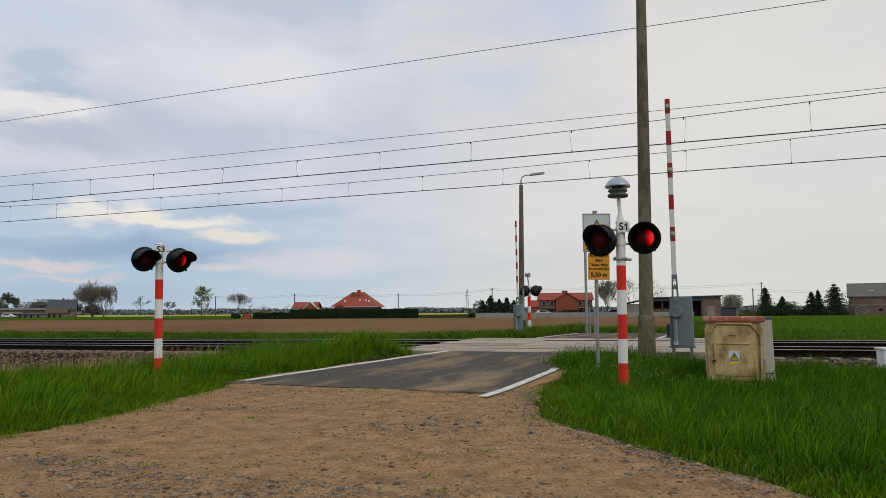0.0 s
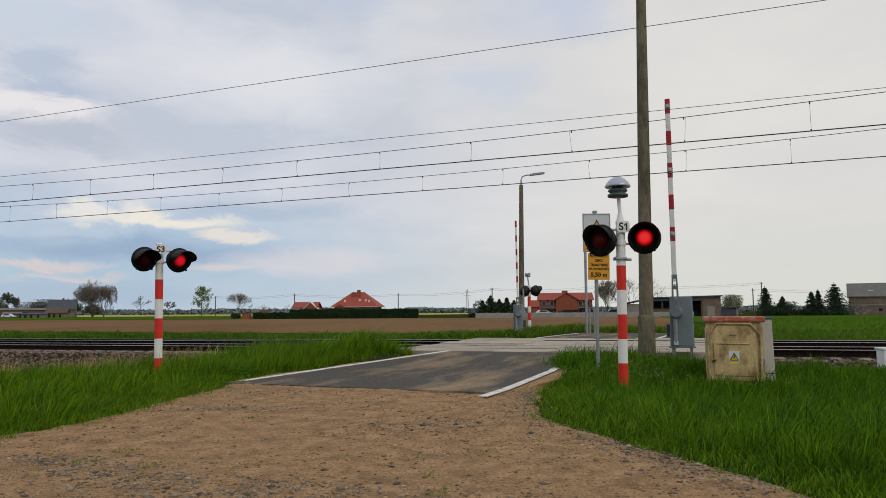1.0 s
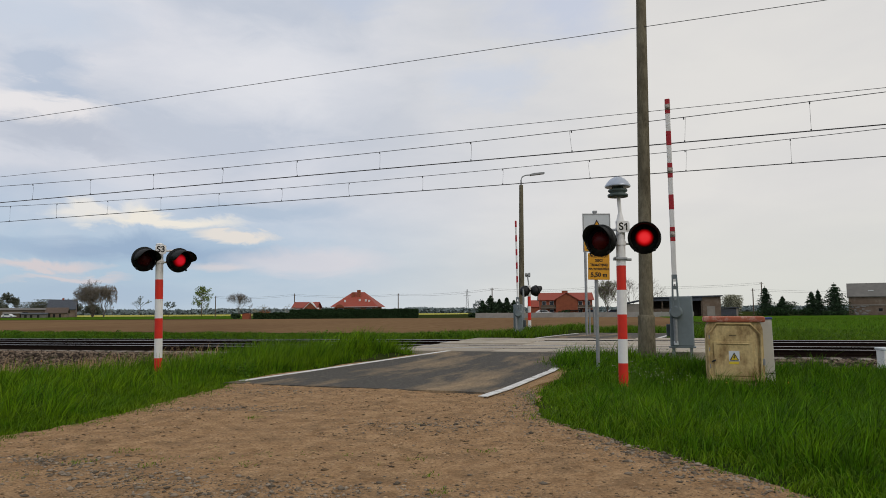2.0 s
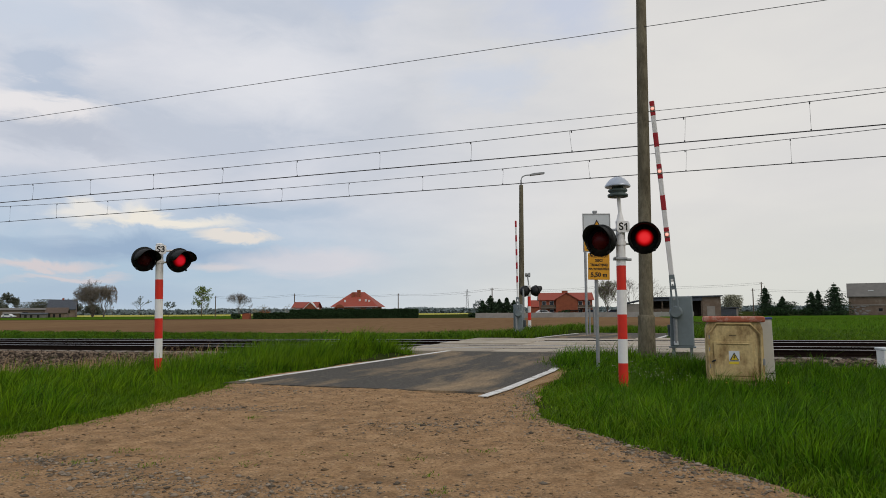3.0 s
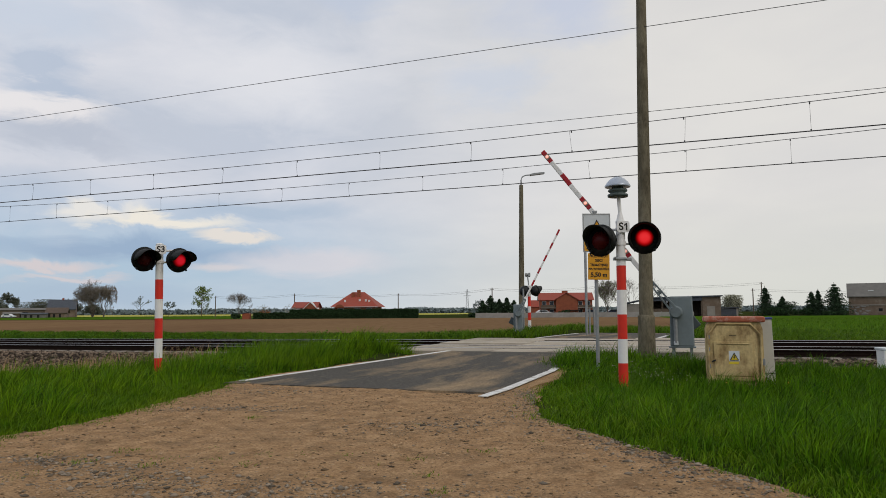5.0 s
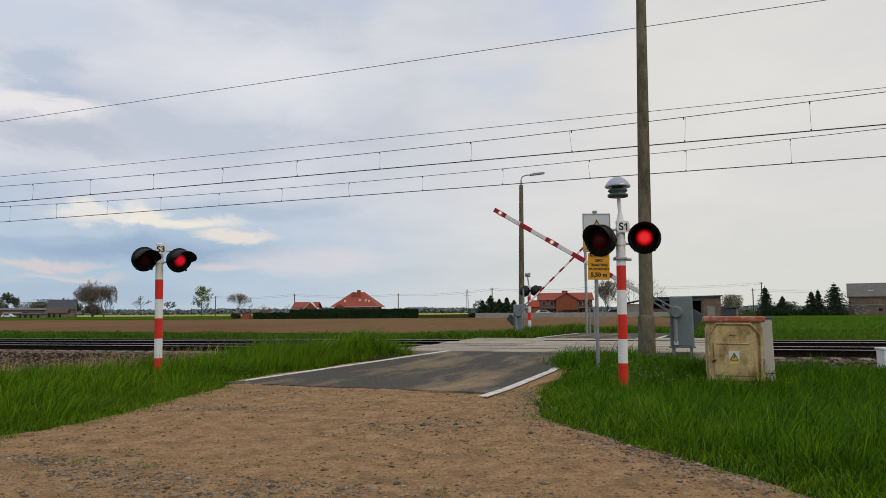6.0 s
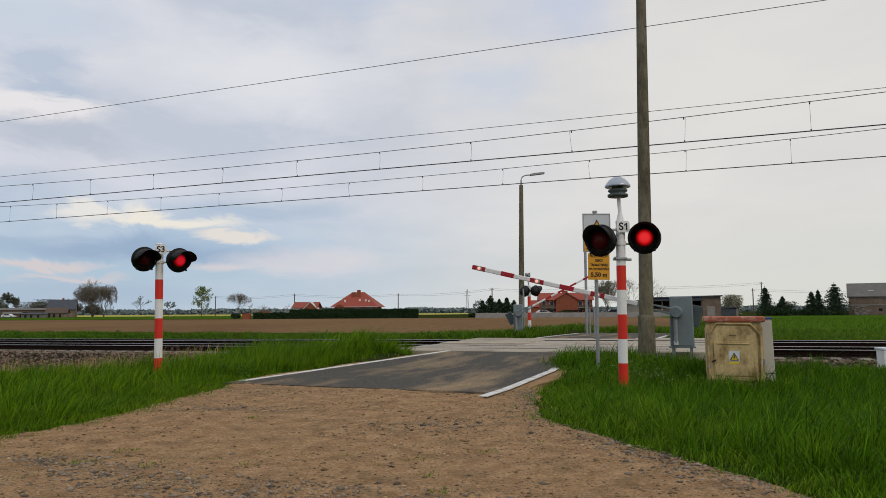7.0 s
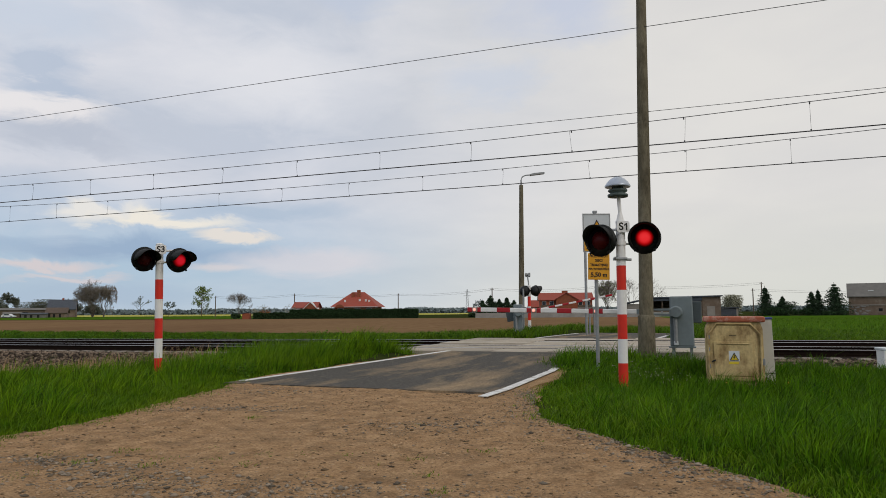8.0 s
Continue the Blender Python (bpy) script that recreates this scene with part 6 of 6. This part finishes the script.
_r = random.Random(4)
weeds("far_weeds", [(*from_track(26.3 + _r.random() * 1.8, -44 + 36 * i / 60 + _r.uniform(-0.4, 0.4)), 0.35, _r.uniform(0.12, 0.36), 16) for i in range(60)], 114, "dark green weeds in clumps beyond the tracks", 0.042)
# young shoots in the field behind the line
k = 34000
x_, y_ = 15 + 65 * rng.random(k), 16 + 75 * rng.random(k) ** 1.5
keep = (ND[0] * x_ + ND[1] * y_ > 29.5) & (x_ - 14.0 > 0.30 * (y_ - 28))
blades("crop_shoots", np.stack([x_, y_, np.full(k, 0.06)], -1)[keep], 0.10 + 0.14 * rng.random(keep.sum()), 0.8, 0.016, M_GRASSFAR, 115, "green shoots of the young crop", fine=False)
# dry stalks on the shoulder of the ballast
k = 1500
foot = rng.normal(-16.6, 2.3, 60), rng.uniform(14.3, 16.0, 60)
j = rng.integers(0, 60, k)
s_, n_ = foot[0][j] + rng.normal(0, 0.16, k), foot[1][j] + rng.normal(0, 0.12, k)
x_, y_ = from_track(n_, s_)
blades("dry_stalks", np.stack([x_, y_, land(x_, y_) - 0.05], -1)[s_ < -11.5], rng.uniform(0.25, 0.85, k)[s_ < -11.5], 0.35, 0.007, M_DRY, 104, "dry pale brown weed stalks by the ballast")
# sparse tufts in the dirt
k = 2000
cx, cy = rng.uniform(-4.5, 1.5, 46), rng.uniform(4.6, 9.5, 46)
cx[:20], cy[:20] = rng.normal(-2.0, 1.0, 20), rng.normal(5.6, 0.5, 20)
j = rng.integers(0, 46, k)
x_, y_ = cx[j] + rng.normal(0, 0.07, k), cy[j] + rng.normal(0, 0.06, k)
blades("grass", np.stack([x_, y_, np.full(k, -0.01)], -1), rng.uniform(0.008, 0.03, k), 1.4, 0.0035, M_TURF, 105, "tiny green tufts sprouting in the dirt")

# pebbles
k = 30000
y_ = 3.6 + 8.4 * rng.uniform(0, 1, k) ** 1.5
u = rng.uniform(0, 1, k)
x_ = dirt_edge_left(y_) + (dirt_edge_right(y_) - dirt_edge_left(y_)) * u
edge = np.minimum(u, 1 - u)
c = clump(x_, y_, 0.7, 9.0) + 0.5 * clump(x_, y_, 2.0, 1.0)
keep = rng.random(k) < np.clip(0.5 + 1.2 * c + 0.6 * np.exp(-((1 - u) / 0.16) ** 2), 0.28, 1)
nr = ND[0] * x_ + ND[1] * y_
keep &= (nr < 10.0) | ((SD[0] * x_ + SD[1] * y_) > road_right(nr) + 0.03)
size = rng.lognormal(-4.95, 0.55, k)
pz = np.array([dirt_height(float(a), float(b), float(c_)) for a, b, c_ in zip(x_, y_, u)])
tagged(stones("pebbles", np.stack([x_, y_, pz + size * 0.05], -1)[keep], np.clip(size, 0.003, 0.030)[keep], M_STONE, 12, 0.45), "brown and grey pebbles pressed into the dirt", "pebbles", kind="stuff")

# patches of coarser grey gravel
k = 10000
spots = np.array(((-2.75, 5.5, 0.45, 0.22), (-2.2, 5.1, 0.5, 0.2), (-1.4, 4.85, 0.5, 0.18), (-0.4, 4.8, 0.6, 0.15), (-3.3, 5.9, 0.3, 0.12), (-2.6, 8.9, 0.5, 0.14), (1.55, 6.6, 0.16, 0.6), (2.0, 5.6, 0.14, 0.5), (1.05, 8.2, 0.22, 0.8), (-0.1, 7.5, 0.5, 0.3), (1.25, 10.2, 0.12, 0.8), (-3.0, 10.9, 0.6, 0.3), (1.75, 6.1, 0.15, 0.7), (1.3, 9.2, 0.16, 0.7), (2.2, 5.1, 0.12, 0.4)))
j = rng.integers(0, len(spots), k)
x_, y_ = spots[j, 0] + rng.normal(0, 1, k) * spots[j, 2], spots[j, 1] + rng.normal(0, 1, k) * spots[j, 3]
u = (x_ - dirt_edge_left(y_)) / (dirt_edge_right(y_) - dirt_edge_left(y_))
nr = ND[0] * x_ + ND[1] * y_
keep = (u > 0.01) & (u < 1.0) & ((nr < 9.7) | ((SD[0] * x_ + SD[1] * y_) > road_right(nr) + 0.05))
pz = np.array([dirt_height(float(a), float(b), float(c_)) for a, b, c_ in zip(x_, y_, u)])
size = np.clip(rng.lognormal(-4.95, 0.6, k), 0.004, 0.036)
tagged(stones("grey_gravel", np.stack([x_, y_, pz + size * 0.1], -1)[keep], size[keep], M_GREYSTONE, 19, 0.5), "patches of loose grey gravel on the dirt", "gravel", kind="stuff")

# a few dandelions
k = 26
x_, y_ = np.concatenate([rng.uniform(3, 10, 13), rng.uniform(-9, -3, 13)]), np.concatenate([rng.uniform(7, 14, 13), rng.uniform(10, 17, 13)])
tagged(cards("dandelions", np.stack([x_, y_, land(x_, y_) + rng.uniform(0.22, 0.34, k)], -1), 17, 0.014, M_SIGNYEL, None), "orange-yellow dandelion heads in the grass", "flowers", kind="stuff")

# small white flowers in the grass
k = 160
x_, y_ = rng.normal(3.6, 0.45, k), rng.normal(12.2, 0.5, k)
cards_ob = cards("daisies", np.stack([x_, y_, land(x_, y_) + rng.uniform(0.2, 0.36, k)], -1), 14, 0.010, M_FLOWER, None)
tagged(cards_ob, "tiny white meadow flowers among the grass", "flowers", kind="stuff")


# ---- what moves ----
def motions():
    # flashing lamps: each lens ball turns its bright side forward and back
    def flash(ln, on_first, times):
        base = ln.matrix_basis.copy()
        on = on_first
        # one change is under way as the clip begins
        start = ((0.0, 125), (0.06, 75), (0.14, 0)) if on else ((0.0, 58), (0.06, 110), (0.14, 170))
        rows = [(t, base @ pose(0, 0, 0, 0, 0, a)) for t, a in start]
        for t in times:
            a, b = (0, 170) if on else (170, 0)
            rows += [(t - 0.1, base @ pose(0, 0, 0, 0, 0, a)), (t, base @ pose(0, 0, 0, 0, 0, 85)), (t + 0.1, base @ pose(0, 0, 0, 0, 0, b))]
            on = not on
        rows.append((8.0, base @ pose(0, 0, 0, 0, 0, 0 if on else 170)))
        walk(ln, rows)

    changes = [0.57 + 0.5135 * i for i in range(15)]
    for pair in (s1_lens, s3_lens, s2_lens):
        flash(pair[0], True, changes)
        flash(pair[1], False, changes)
    # the booms come down
    fall = ((0.0, 89.8), (2.6, 89.8), (2.8, 88.2), (3.0, 85.8), (3.5, 79.5), (4.0, 71.5), (4.5, 63.0), (4.7, 59.1), (5.25, 47.7), (5.8, 35.8), (6.0, 31.5), (6.5, 22.2), (7.0, 13.6), (7.5, 7.1), (8.0, 1.1))
    walk(near_boom, [(t, pose(0, 0, 0, 0, a - 180, 0)) for t, a in fall])
    fall = ((0.0, 90.5), (3.05, 90.5), (3.3, 89.0), (3.5, 86.4), (4.0, 78.8), (4.5, 71.3), (4.7, 67.9), (5.25, 58.3), (5.8, 48.2), (6.5, 35.6), (7.0, 27.0), (7.5, 18.8), (8.0, 10.8))
    walk(far_boom, [(t, pose(0, 0, 0, 0, -a, 0)) for t, a in fall])
    # the boom lamps light up as the booms begin to fall
    for ln, steady in BEACONS:
        base = ln.matrix_basis.copy()
        turns = [(0.0, 170), (2.72, 170), (2.8, 85), (2.88, 0)]
        on = True
        for t in () if steady else [c for c in changes if c > 2.9]:
            a, b = (0, 170) if on else (170, 0)
            turns += [(t - 0.08, a), (t, 85), (t + 0.08, b)]
            on = not on
        turns.append((8.0, turns[-1][1]))
        walk(ln, [(t, base @ pose(0, 0, 0, 0, 0, a)) for t, a in turns])


motions()
